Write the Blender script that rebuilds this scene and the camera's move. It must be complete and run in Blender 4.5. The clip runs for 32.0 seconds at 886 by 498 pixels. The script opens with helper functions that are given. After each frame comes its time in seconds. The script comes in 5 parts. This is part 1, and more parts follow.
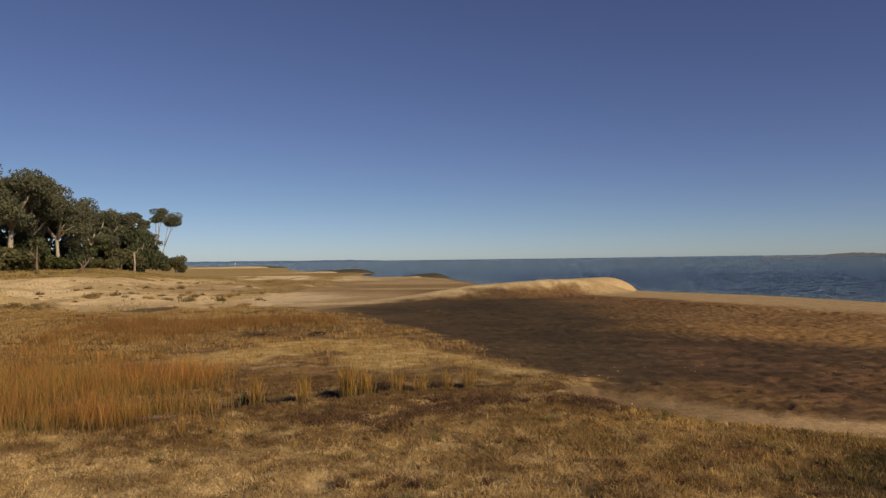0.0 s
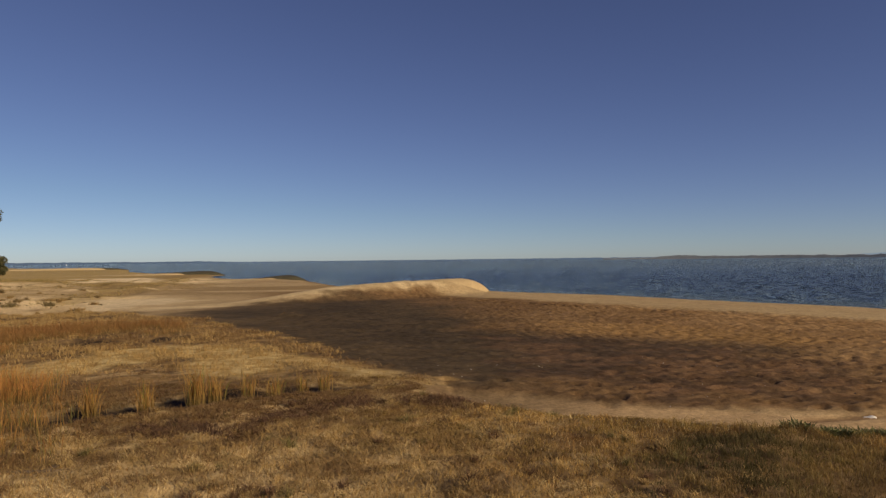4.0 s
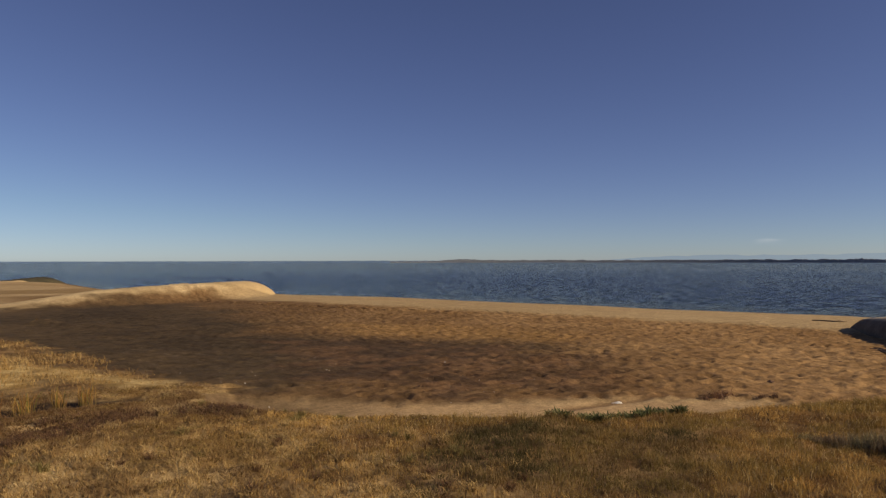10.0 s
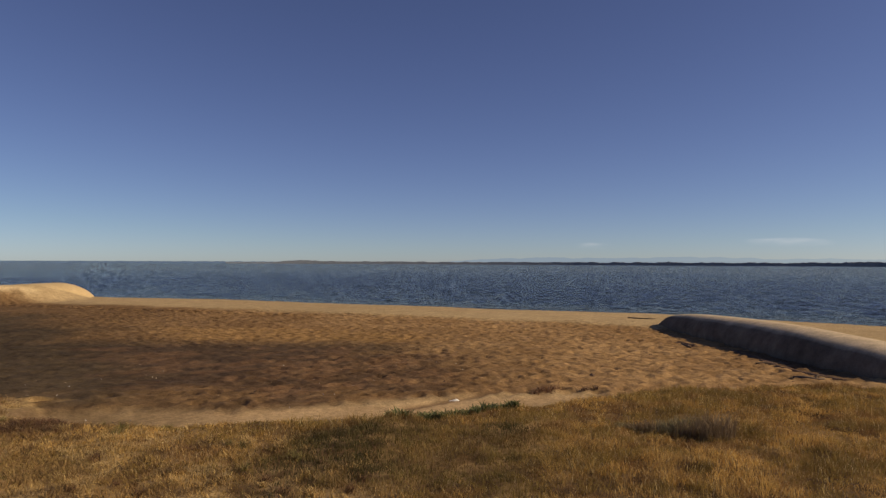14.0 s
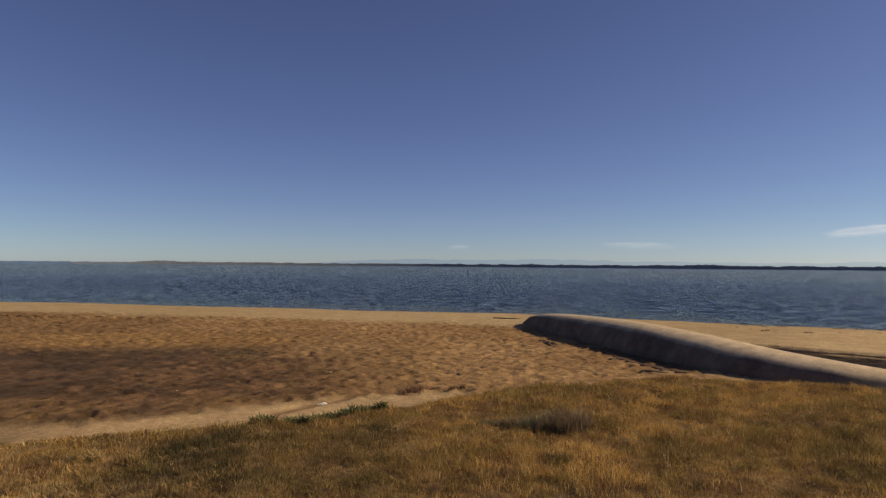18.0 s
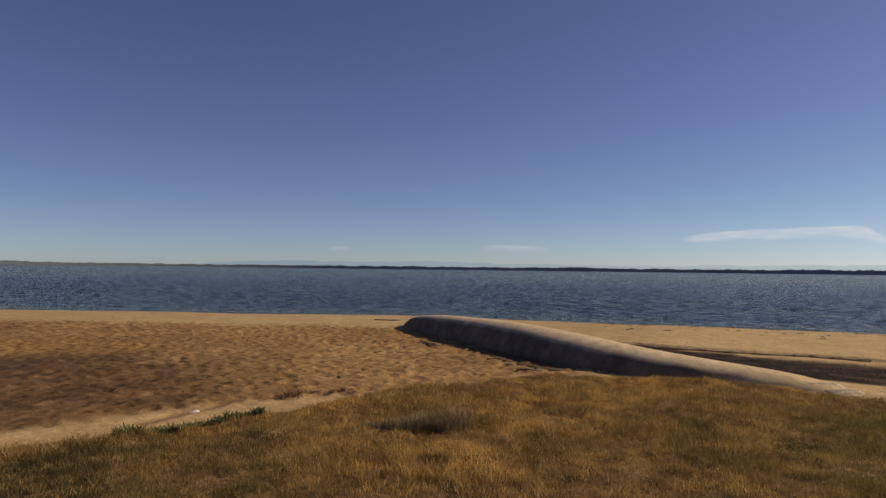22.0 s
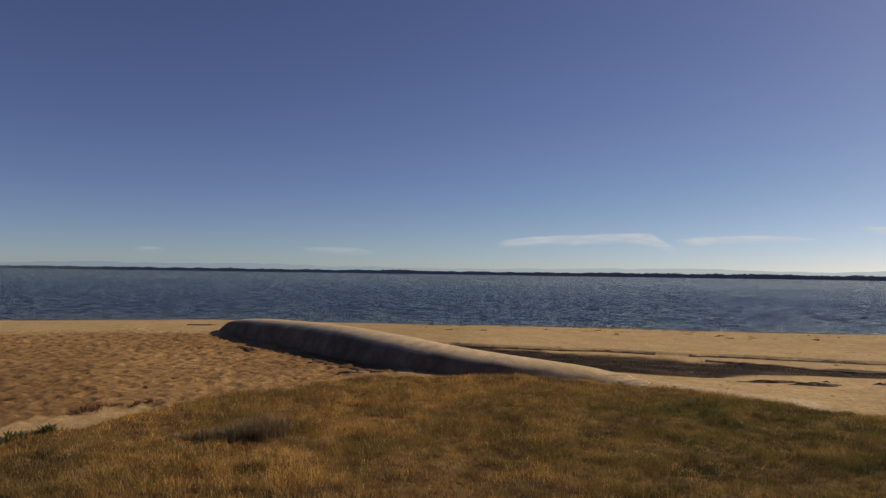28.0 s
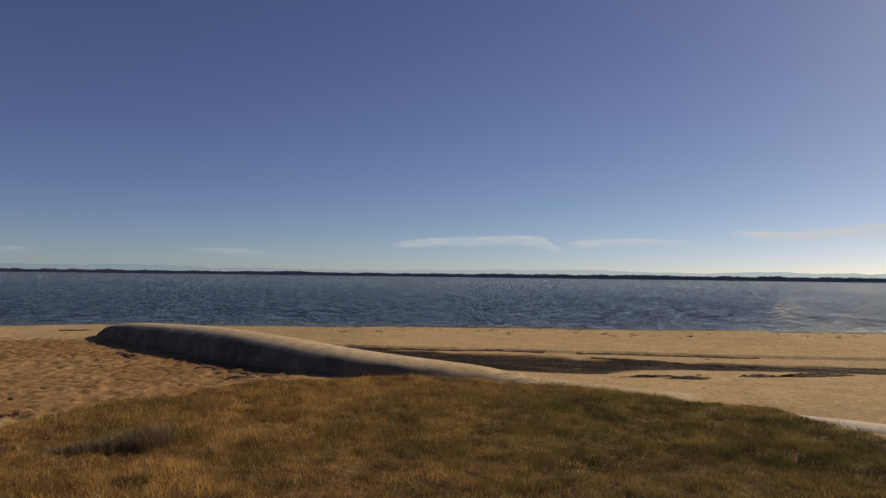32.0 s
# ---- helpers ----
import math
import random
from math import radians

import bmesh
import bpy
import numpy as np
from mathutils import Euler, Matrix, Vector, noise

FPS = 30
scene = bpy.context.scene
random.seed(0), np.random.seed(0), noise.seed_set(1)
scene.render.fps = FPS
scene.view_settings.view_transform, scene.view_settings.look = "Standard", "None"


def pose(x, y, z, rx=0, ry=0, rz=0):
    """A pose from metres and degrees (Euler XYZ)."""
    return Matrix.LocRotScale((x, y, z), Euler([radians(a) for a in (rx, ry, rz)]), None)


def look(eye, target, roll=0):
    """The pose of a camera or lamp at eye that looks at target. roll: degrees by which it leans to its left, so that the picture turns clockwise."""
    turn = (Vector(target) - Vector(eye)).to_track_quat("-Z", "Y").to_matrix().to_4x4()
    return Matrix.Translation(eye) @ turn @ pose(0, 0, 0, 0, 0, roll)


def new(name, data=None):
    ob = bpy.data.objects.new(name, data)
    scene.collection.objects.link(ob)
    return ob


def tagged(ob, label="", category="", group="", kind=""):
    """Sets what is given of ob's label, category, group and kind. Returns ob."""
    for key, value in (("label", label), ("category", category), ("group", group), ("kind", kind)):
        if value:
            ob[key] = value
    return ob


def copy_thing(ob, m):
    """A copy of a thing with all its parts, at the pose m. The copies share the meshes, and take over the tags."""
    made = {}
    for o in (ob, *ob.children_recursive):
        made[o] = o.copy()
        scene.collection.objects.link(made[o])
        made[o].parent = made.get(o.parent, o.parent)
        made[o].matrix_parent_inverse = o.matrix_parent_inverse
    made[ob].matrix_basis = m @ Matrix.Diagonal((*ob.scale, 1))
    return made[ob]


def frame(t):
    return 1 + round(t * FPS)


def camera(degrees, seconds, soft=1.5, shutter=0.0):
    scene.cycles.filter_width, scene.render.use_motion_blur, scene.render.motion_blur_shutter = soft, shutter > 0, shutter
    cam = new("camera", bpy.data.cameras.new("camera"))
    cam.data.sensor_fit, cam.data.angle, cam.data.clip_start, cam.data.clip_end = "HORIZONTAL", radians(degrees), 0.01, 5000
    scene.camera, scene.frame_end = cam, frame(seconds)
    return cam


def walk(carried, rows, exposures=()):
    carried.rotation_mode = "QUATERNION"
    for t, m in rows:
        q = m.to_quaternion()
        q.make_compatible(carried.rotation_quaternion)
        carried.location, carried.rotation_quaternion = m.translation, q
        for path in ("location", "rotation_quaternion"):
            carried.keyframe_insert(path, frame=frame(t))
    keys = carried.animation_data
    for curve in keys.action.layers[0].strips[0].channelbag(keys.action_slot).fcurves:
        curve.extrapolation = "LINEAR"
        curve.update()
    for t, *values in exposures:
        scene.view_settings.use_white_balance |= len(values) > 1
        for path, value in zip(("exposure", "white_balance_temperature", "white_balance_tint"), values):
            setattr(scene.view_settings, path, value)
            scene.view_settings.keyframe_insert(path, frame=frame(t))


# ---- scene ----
cam = camera(66.00, 32.0, 1.35)
EYE = 2.4
ROWS = [  # seconds, yaw, pitch, roll
    (0.0, -1.838, 0.946, 0.633),
    (0.5, -3.058, 0.995, 0.837),
    (1.0, -4.284, 0.998, 0.842),
    (1.5, -5.485, 0.978, 0.764),
    (2.0, -6.953, 0.966, 0.710),
    (2.5, -8.489, 0.970, 0.722),
    (3.0, -10.283, 0.961, 0.735),
    (3.5, -12.148, 0.956, 0.671),
    (4.0, -13.808, 0.950, 0.549),
    (4.5, -14.924, 0.974, 0.574),
    (6.5, -20.004, 0.979, 0.463),
    (7.0, -21.273, 0.985, 0.402),
    (7.5, -22.574, 0.989, 0.386),
    (8.0, -24.192, 1.003, 0.341),
    (8.5, -25.763, 1.020, 0.268),
    (9.0, -27.575, 1.027, 0.208),
    (9.5, -29.416, 1.056, 0.122),
    (10.0, -31.423, 1.084, 0.030),
    (10.5, -33.365, 1.102, -0.022),
    (11.0, -35.321, 1.112, -0.077),
    (11.5, -37.028, 1.139, -0.087),
    (12.0, -38.704, 1.155, -0.123),
    (12.5, -40.249, 1.172, -0.163),
    (13.0, -41.835, 1.200, -0.196),
    (13.5, -43.223, 1.215, -0.237),
    (14.0, -44.665, 1.226, -0.283),
    (14.5, -46.115, 1.244, -0.356),
    (15.0, -47.707, 1.278, -0.372),
    (15.5, -49.231, 1.305, -0.386),
    (17.5, -54.396, 1.400, -0.455),
    (18.0, -55.567, 1.418, -0.498),
    (18.5, -56.689, 1.456, -0.510),
    (19.0, -57.759, 1.475, -0.569),
    (19.5, -58.929, 1.501, -0.569),
    (20.0, -60.192, 1.537, -0.607),
    (20.5, -61.565, 1.562, -0.616),
    (21.0, -63.010, 1.620, -0.664),
    (21.5, -64.348, 1.641, -0.666),
    (22.0, -65.474, 1.667, -0.689),
    (22.5, -66.593, 1.691, -0.693),
    (23.0, -68.004, 1.728, -0.726),
    (23.5, -69.240, 1.752, -0.775),
    (24.0, -70.742, 1.794, -0.778),
    (24.5, -71.903, 1.828, -0.748),
    (25.0, -73.159, 1.867, -0.769),
    (25.5, -74.330, 1.891, -0.758),
    (27.5, -79.356, 2.026, -0.823),
    (28.0, -80.255, 2.054, -0.825),
    (28.5, -81.041, 2.074, -0.858),
    (29.0, -81.982, 2.105, -0.865),
    (29.5, -82.898, 2.124, -0.873),
    (30.0, -83.910, 2.150, -0.846),
    (30.5, -84.921, 2.187, -0.870),
    (31.0, -85.929, 2.218, -0.851),
    (31.5, -87.282, 2.255, -0.865),
    (32.0, -89.027, 2.275, -0.726),
]
walk(cam, [(t, pose(0, 0, EYE, 90 + pitch, roll, yaw)) for t, yaw, pitch, roll in ROWS],
     exposures=[(0.0, -0.08), (6.0, -0.03), (12.0, 0.10), (18.0, 0.13), (24.0, 0.04), (32.0, -0.17)])

# ---- world, sun, exposure ----
SUN_AZ, SUN_EL = 141.0, 28.0   # degrees clockwise from +y, and above the horizon
world = bpy.data.worlds.new("sky")
scene.world = world
world.use_nodes = True
wn = world.node_tree
sky = wn.nodes.new("ShaderNodeTexSky")
sky.sky_type, sky.sun_disc = "NISHITA", False
sky.sun_elevation, sky.sun_rotation = radians(SUN_EL), radians(SUN_AZ)
sky.altitude, sky.air_density, sky.dust_density, sky.ozone_density = 1500.0, 0.65, 0.92, 4.0
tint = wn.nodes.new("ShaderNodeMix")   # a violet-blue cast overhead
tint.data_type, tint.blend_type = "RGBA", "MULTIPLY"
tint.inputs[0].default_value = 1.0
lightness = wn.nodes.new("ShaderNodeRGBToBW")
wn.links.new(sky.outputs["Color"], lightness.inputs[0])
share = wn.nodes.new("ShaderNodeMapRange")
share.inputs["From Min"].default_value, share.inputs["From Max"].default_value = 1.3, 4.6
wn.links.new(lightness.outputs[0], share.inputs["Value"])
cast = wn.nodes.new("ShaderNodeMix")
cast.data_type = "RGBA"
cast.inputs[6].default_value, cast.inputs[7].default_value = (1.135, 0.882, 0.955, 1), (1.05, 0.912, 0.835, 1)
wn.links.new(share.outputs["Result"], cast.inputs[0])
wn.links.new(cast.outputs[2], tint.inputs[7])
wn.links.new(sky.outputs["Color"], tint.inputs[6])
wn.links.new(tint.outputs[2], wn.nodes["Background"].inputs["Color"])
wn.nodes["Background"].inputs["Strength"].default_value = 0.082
sun_way = Vector((math.sin(radians(SUN_AZ)) * math.cos(radians(SUN_EL)), math.cos(radians(SUN_AZ)) * math.cos(radians(SUN_EL)), math.sin(radians(SUN_EL))))
sun = new("sun", bpy.data.lights.new("sun", "SUN"))
sun.data.energy, sun.data.angle, sun.data.color = 4.3, radians(0.55), (1.0, 0.79, 0.53)
sun.matrix_world = look(sun_way * 300, (0, 0, 0))


# ---- numbers and noise ----
rng = np.random.default_rng(7)


def smooth(a, b, v):
    t = np.clip((v - a) / (b - a), 0.0, 1.0)
    return t * t * (3 - 2 * t)


def value_noise(x, y, seed=0):
    """Smooth noise on a lattice of step 1, from 0 to 1."""
    xi, yi = np.floor(x).astype(np.int64), np.floor(y).astype(np.int64)
    fx, fy = x - xi, y - yi
    fx, fy = fx * fx * (3 - 2 * fx), fy * fy * (3 - 2 * fy)

    def corner(a, b):
        n = (a * 374761393 + b * 668265263 + seed * 974634777) & 0xFFFFFFFF
        n = ((n ^ (n >> 13)) * 1274126177) & 0xFFFFFFFF
        return ((n ^ (n >> 16)) & 0xFFFF) / 65535.0

    top = corner(xi, yi) * (1 - fx) + corner(xi + 1, yi) * fx
    low = corner(xi, yi + 1) * (1 - fx) + corner(xi + 1, yi + 1) * fx
    return top * (1 - fy) + low * fy


def fbm(x, y, seed=0, octaves=4):
    total, amp, size = 0.0, 0.5, 1.0
    for k in range(octaves):
        total = total + amp * value_noise(x * size + 17.3 * k, y * size - 9.1 * k, seed + k)
        amp, size = amp * 0.5, size * 2.03
    return total / (1 - 0.5 ** octaves)


def inside(x, y, poly):
    """Signed distance to a polygon's outline, positive within."""
    best = np.full(x.shape, 1e18)
    sign = np.zeros(x.shape, bool)
    n = len(poly)
    for i in range(n):
        (ax, ay), (bx, by) = poly[i], poly[(i + 1) % n]
        dx, dy = bx - ax, by - ay
        t = np.clip(((x - ax) * dx + (y - ay) * dy) / (dx * dx + dy * dy), 0, 1)
        best = np.minimum(best, (x - ax - t * dx) ** 2 + (y - ay - t * dy) ** 2)
        if dy != 0:
            hit = ((ay > y) != (by > y)) & (x < ax + (y - ay) * dx / dy)
            sign ^= hit
    return np.where(sign, 1, -1) * np.sqrt(best)


def along(x, y, line):
    """Distance to an open line of points."""
    best = np.full(x.shape, 1e18)
    for (ax, ay), (bx, by) in zip(line, line[1:]):
        dx, dy = bx - ax, by - ay
        t = np.clip(((x - ax) * dx + (y - ay) * dy) / (dx * dx + dy * dy), 0, 1)
        best = np.minimum(best, (x - ax - t * dx) ** 2 + (y - ay - t * dy) ** 2)
    return np.sqrt(best)


def catmull(points, per):
    p = np.array([points[0], *points, points[-1]], float)
    out = []
    for i in range(1, len(p) - 2):
        for t in np.linspace(0, 1, per, endpoint=False):
            a, b, c, d = p[i - 1:i + 3]
            out.append(0.5 * (2 * b + (c - a) * t + (2 * a - 5 * b + 4 * c - d) * t * t + (3 * b - a - 3 * c + d) * t ** 3))
    out.append(p[-2])
    return np.array(out)


# ---- the plan ----
WATER = -0.75
MEADOW = [(2.4, 12.3), (3.2, 14.9), (2.9, 16.0), (2.4, 17.6), (1.4, 20.0), (0.3, 23.2), (-0.7, 26.2), (-2.0, 30.4), (-3.0, 34), (-6, 38.5), (-10, 39), (-14, 41.5), (-22, 40.5), (-30, 45), (-70, 48), (-70, -60), (4, -60), (6, -12), (9, -8.2),
          (11, -7), (13.4, -6), (14.8, -3.8), (15.6, -2.5), (16.6, 0), (16.2, 2.5), (15, 4.8), (13.3, 6.2), (10.85, 7.08), (8.7, 7.48), (7.0, 8.1), (6.25, 8.5), (4.55, 9.95)]
SHORE = [(60, -600), (46, -80), (42, -26), (41, -8), (41, 10), (40, 21.7), (37.6, 27), (33.7, 37), (28, 52), (21.1, 63.5), (18.5, 66), (14, 67), (10, 74), (7.5, 88), (5.8, 104), (4.8, 118),
         (-2, 121), (-12, 140), (-14, 165), (-12, 176), (-22, 180), (-50, 260), (-67, 347), (-110, 420), (-420, 1000), (-1500, 2600), (-4900, 3000), (-4900, -4900), (60, -4900)]
MUD = [(-4.8, 40.3), (-1.8, 43.4), (1.2, 46.4), (4.5, 48.2), (8.6, 47.4), (9, 35), (7.4, 26), (9.5, 21.2), (13, 18.4), (9, 16.4), (7, 15.6), (4.6, 15.0), (2.2, 15.6), (0.8, 18.8), (-1.1, 25.5)]
DAMP = [(7.1, 23.3), (10.3, 22.2), (13.4, 18.9), (14.1, 15.0), (13.1, 12.7), (10.3, 11.3), (7.6, 12.4), (6.1, 15.1)]
GOLDEN_SAND = [(12.0, 28.2), (16.8, 23.7), (18.2, 18.5), (15.8, 18.4), (14.3, 20.2), (10.6, 23.9)]
RUT = [(9.0, 10.0), (9.6, 10.0), (10.5, 9.9), (11.5, 9.8), (11.9, 9.1)]
STRAW = [(-5.2, 18.3), (-3.4, 20.6), (-1.2, 20.2), (-0.6, 17.0)]
TRAIL = [(9.6, 57.5), (11.2, 52.0), (13.0, 46.5), (15.0, 42.0), (17.2, 37.5), (19.8, 33.0), (22.0, 29.5)]
EDGE_STRAW = [(0.4, 18.2), (1.3, 16.6), (2.1, 15.6)]
LEFT_PALE = [(-11.2, 43.0), (-12.6, 50.0), (-12.6, 57), (-8, 57.2), (-4.9, 53.5), (-6.6, 50.2), (-8.5, 47.4), (-9.2, 45.2), (-10.1, 41.3)]
DUNE_SAND = [(-19.9, 40.7), (-18.1, 43.4), (-15.4, 45.2), (-15.3, 50.3), (-15.2, 57), (-17.6, 66), (-21.2, 87), (-29.7, 111.7), (-38, 112), (-34.1, 82), (-34.8, 77), (-37, 75.8), (-48, 70), (-46, 48), (-30, 40)]
DAMP_STRIP = [(-16.6, 39.2), (-13.4, 39.4), (-10.6, 40.6), (-8.6, 41.2)]
FAR_PALE = [(-29, 107.5), (-37, 138), (-23, 140), (-17.0, 109)]
TRACK = [(3.6, 13.6), (4.8, 13.2), (6.3, 11.75), (8.2, 10.85), (10.6, 9.85), (12.7, 8.2), (9.4, 8.3), (6.2, 9.6), (4.8, 11.3), (3.4, 12.8)]
TRENCH = [(27.2, 5.0), (26.2, 2.5), (25.5, 0.6), (25.2, -1.2), (24.95, -3.0), (24.2, -5.0), (23.7, -7.3), (23.2, -9.8), (22.2, -16), (20.8, -16), (21.6, -9.3), (21.7, -7.1), (21.3, -5.9), (20.5, -4.5), (20.4, -3.4), (20.6, -2.4), (20.8, -1.1), (21.8, 1.5), (24, 4.2)]
BERM = [(28.3, 6.5), (26.9, 3.9), (26.5, 1.9), (26.1, -0.2), (25.9, -3.2), (25.6, -6.0), (25.3, -9.7), (24.3, -17), (40, -17), (40, 6)]
PALE_RIDGE = [(19.3, -0.8), (18.9, -1.9), (18.3, -2.9), (17.4, -4.2), (16.6, -5.2)]
WEDGE = [(22.6, 9.4), (22.4, 7.6), (21.4, 6.2), (19.9, 5.0), (18.9, 4.2), (18.55, 4.3), (18.5, 5.0), (19.1, 6.0), (20.0, 7.0), (21.5, 8.3)]


def bank(x, y):
    """Distance within the meadow, with a wandering edge north of the bank."""
    wander = smooth(13.5, 19, y) * (fbm(x * 0.4, y * 0.22, 13, 3) - 0.5) * 2.6
    wander = wander * (1 + 5.0 * smooth(28, 36, y)) + smooth(30, 38, y) * (fbm(x * 0.16, y * 0.1, 14, 2) - 0.5) * 9
    return inside(x, y, MEADOW) + wander


def ridge(x, y, line):
    """Distance to a line of x, y, height, and the height at the nearest place on it."""
    best, high = np.full(x.shape, 1e18), np.zeros(x.shape)
    for (ax, ay, ah), (bx, by, bh) in zip(line, line[1:]):
        dx, dy = bx - ax, by - ay
        t = np.clip(((x - ax) * dx + (y - ay) * dy) / (dx * dx + dy * dy), 0, 1)
        d = (x - ax - t * dx) ** 2 + (y - ay - t * dy) ** 2
        high = np.where(d < best, ah + (bh - ah) * t, high)
        best = np.minimum(best, d)
    return np.sqrt(best), high


GROYNE = [(-7, 44.5, -0.5), (-2.9, 46.9, -0.36), (-1.5, 47.8, -0.2), (0.1, 48.8, 0.0), (1.7, 49.8, 0.22), (4.0, 51.2, 0.46), (7.7, 53.5, 0.64), (12.4, 56.4, 0.74), (14.2, 57.5, 0.70), (15.2, 58.1, 0.45), (16.2, 58.7, 0.0), (17.0, 59.2, -0.6)]


def wet_hollow(x, y):
    """Distance to the damp hollows where the rushes stand."""
    return np.minimum(along(x, y, [(-5.2, 11.2), (-3.4, 11.9), (-1.2, 12.9), (0.2, 13.3), (1.6, 13.6)]), along(x, y, [(-6, 23.5), (-3.5, 24)]))


def berm_edge(x, y):
    """Distance within the berm above the beach scarp."""
    return inside(x, y, BERM) + (fbm(x * 0.5, y * 0.5, 43, 3) - 0.5) * 0.7


def scarp_foot(y0, y1):
    """Points along the foot of the scarp."""
    out, x = [], np.arange(23.0, 29.5, 0.02)
    for y in np.linspace(y0, y1, 9):
        e = berm_edge(x, np.full(len(x), y))
        out.append((float(x[np.argmax(e > -0.12)]), float(y)))
    return out


def ground_height(x, y):
    shore = inside(x, y, SHORE)
    wob = fbm(x * 0.35, y * 0.35, 3) - 0.5
    z = WATER + np.clip(shore + wob * 1.2, -30, 4.0) * 0.075
    z = z + 0.07 * smooth(9, 24, shore)
    meadow = bank(x, y) + (fbm(x * 0.8, y * 0.8, 11, 3) - 0.5) * 0.9
    dry = smooth(-1.0, 0.35, meadow)
    north = smooth(12.0, 15.5, y)
    z = z + (dry * (1 - north) + smooth(-4.5, 2.5, meadow) * north) * (0.37 - 0.10 * north)
    # dunes rising to the wood
    far = smooth(45, 110, np.hypot(x, y)) * smooth(4, 30, shore) * smooth(-0.31, -0.43, x / np.maximum(np.hypot(x, y), 1.0))
    z = z + far * (2.0 + 0.8 * (fbm(x * 0.05, y * 0.05, 21, 3) - 0.5))
    z = z + smooth(40, 50, np.hypot(x, y)) * smooth(-6, -14, x) * smooth(170, 100, np.hypot(x, y)) * ((fbm(x * 0.36, y * 0.28, 33, 4) - 0.5) * 0.85)
    z = z + smooth(0.5, 3, shore) * (fbm(x * 0.12, y * 0.12, 31, 3) - 0.5) * 0.08
    z = z + dry * ((fbm(x * 1.1, y * 1.1, 41, 3) - 0.5) * 0.10 + (fbm(x * 3.6, y * 3.4, 93, 3) - 0.5) * (0.07 + 0.07 * smooth(4, 1, x) * smooth(14, 12, y)))
    z = z - 0.10 * smooth(0.9, 0.2, wet_hollow(x, y))
    trench = inside(x, y, TRENCH)
    z = z - (0.07 + 0.08 * (fbm(x * 0.9, y * 0.5, 45, 3) - 0.5)) * smooth(-0.6, 0.8, trench)
    z = z + 0.05 * smooth(0.6, 0.1, along(x, y, PALE_RIDGE))
    z = z - 0.05 * smooth(-0.4, 0.3, inside(x, y, TRACK))
    z = z - 0.035 * smooth(0.22, 0.05, along(x, y, RUT))
    d, high = ridge(x, y, GROYNE)
    d = np.maximum(d + (fbm(x * 0.4, y * 0.4, 131, 3) - 0.5) * 0.8 - 0.3, 0)
    z = z + np.maximum(high - z, 0) * smooth(3.4, 0.0, d) ** 1.1
    edge = berm_edge(x, y)
    z = z + 0.09 * smooth(0.0, 0.18, edge) * smooth(6, 1.0, edge) * smooth(6.3, 3.0, y)
    return z


def trodden(x, y):
    """How much the sand is trodden."""
    m = bank(x, y)
    s = inside(x, y, SHORE)
    t = inside(x, y, TRACK)
    return smooth(0.2, -0.9, m) * smooth(9.5, 13, s + (fbm(x * 0.3, y * 0.3, 57) - 0.5) * 4) * smooth(0.1, -0.5, t) * smooth(-3, 2, x) * smooth(-3.0, 3.5, y - 0.45 * (x - 12))


# ---- materials ----
def material(name):
    m = bpy.data.materials.new(name)
    m.use_nodes = True
    nt = m.node_tree
    return m, nt, nt.nodes["Principled BSDF"]


def node(nt, kind, **sockets):
    n = nt.nodes.new(kind)
    for key, value in sockets.items():
        n.inputs[key.replace("_", " ")].default_value = value
    return n


def noise_node(nt, scale, detail=4.0, rough=0.6, vector=None):
    n = node(nt, "ShaderNodeTexNoise", Scale=scale, Detail=detail, Roughness=rough)
    if vector is not None:
        nt.links.new(vector, n.inputs["Vector"])
    return n


def mix_colour(nt, kind, factor, a, b):
    n = nt.nodes.new("ShaderNodeMix")
    n.data_type, n.blend_type = "RGBA", kind
    for value, slot in ((factor, 0), (a, 6), (b, 7)):
        if hasattr(value, "links"):
            nt.links.new(value, n.inputs[slot])
        else:
            n.inputs[slot].default_value = value
    return n.outputs[2]


def ramp(nt, value, stops):
    n = nt.nodes.new("ShaderNodeValToRGB")
    while len(n.color_ramp.elements) < len(stops):
        n.color_ramp.elements.new(0.5)
    for e, (at, colour) in zip(n.color_ramp.elements, stops):
        e.position, e.color = at, colour
    nt.links.new(value, n.inputs["Fac"])
    return n.outputs["Color"]


def grey(v):
    return (v, v, v, 1)


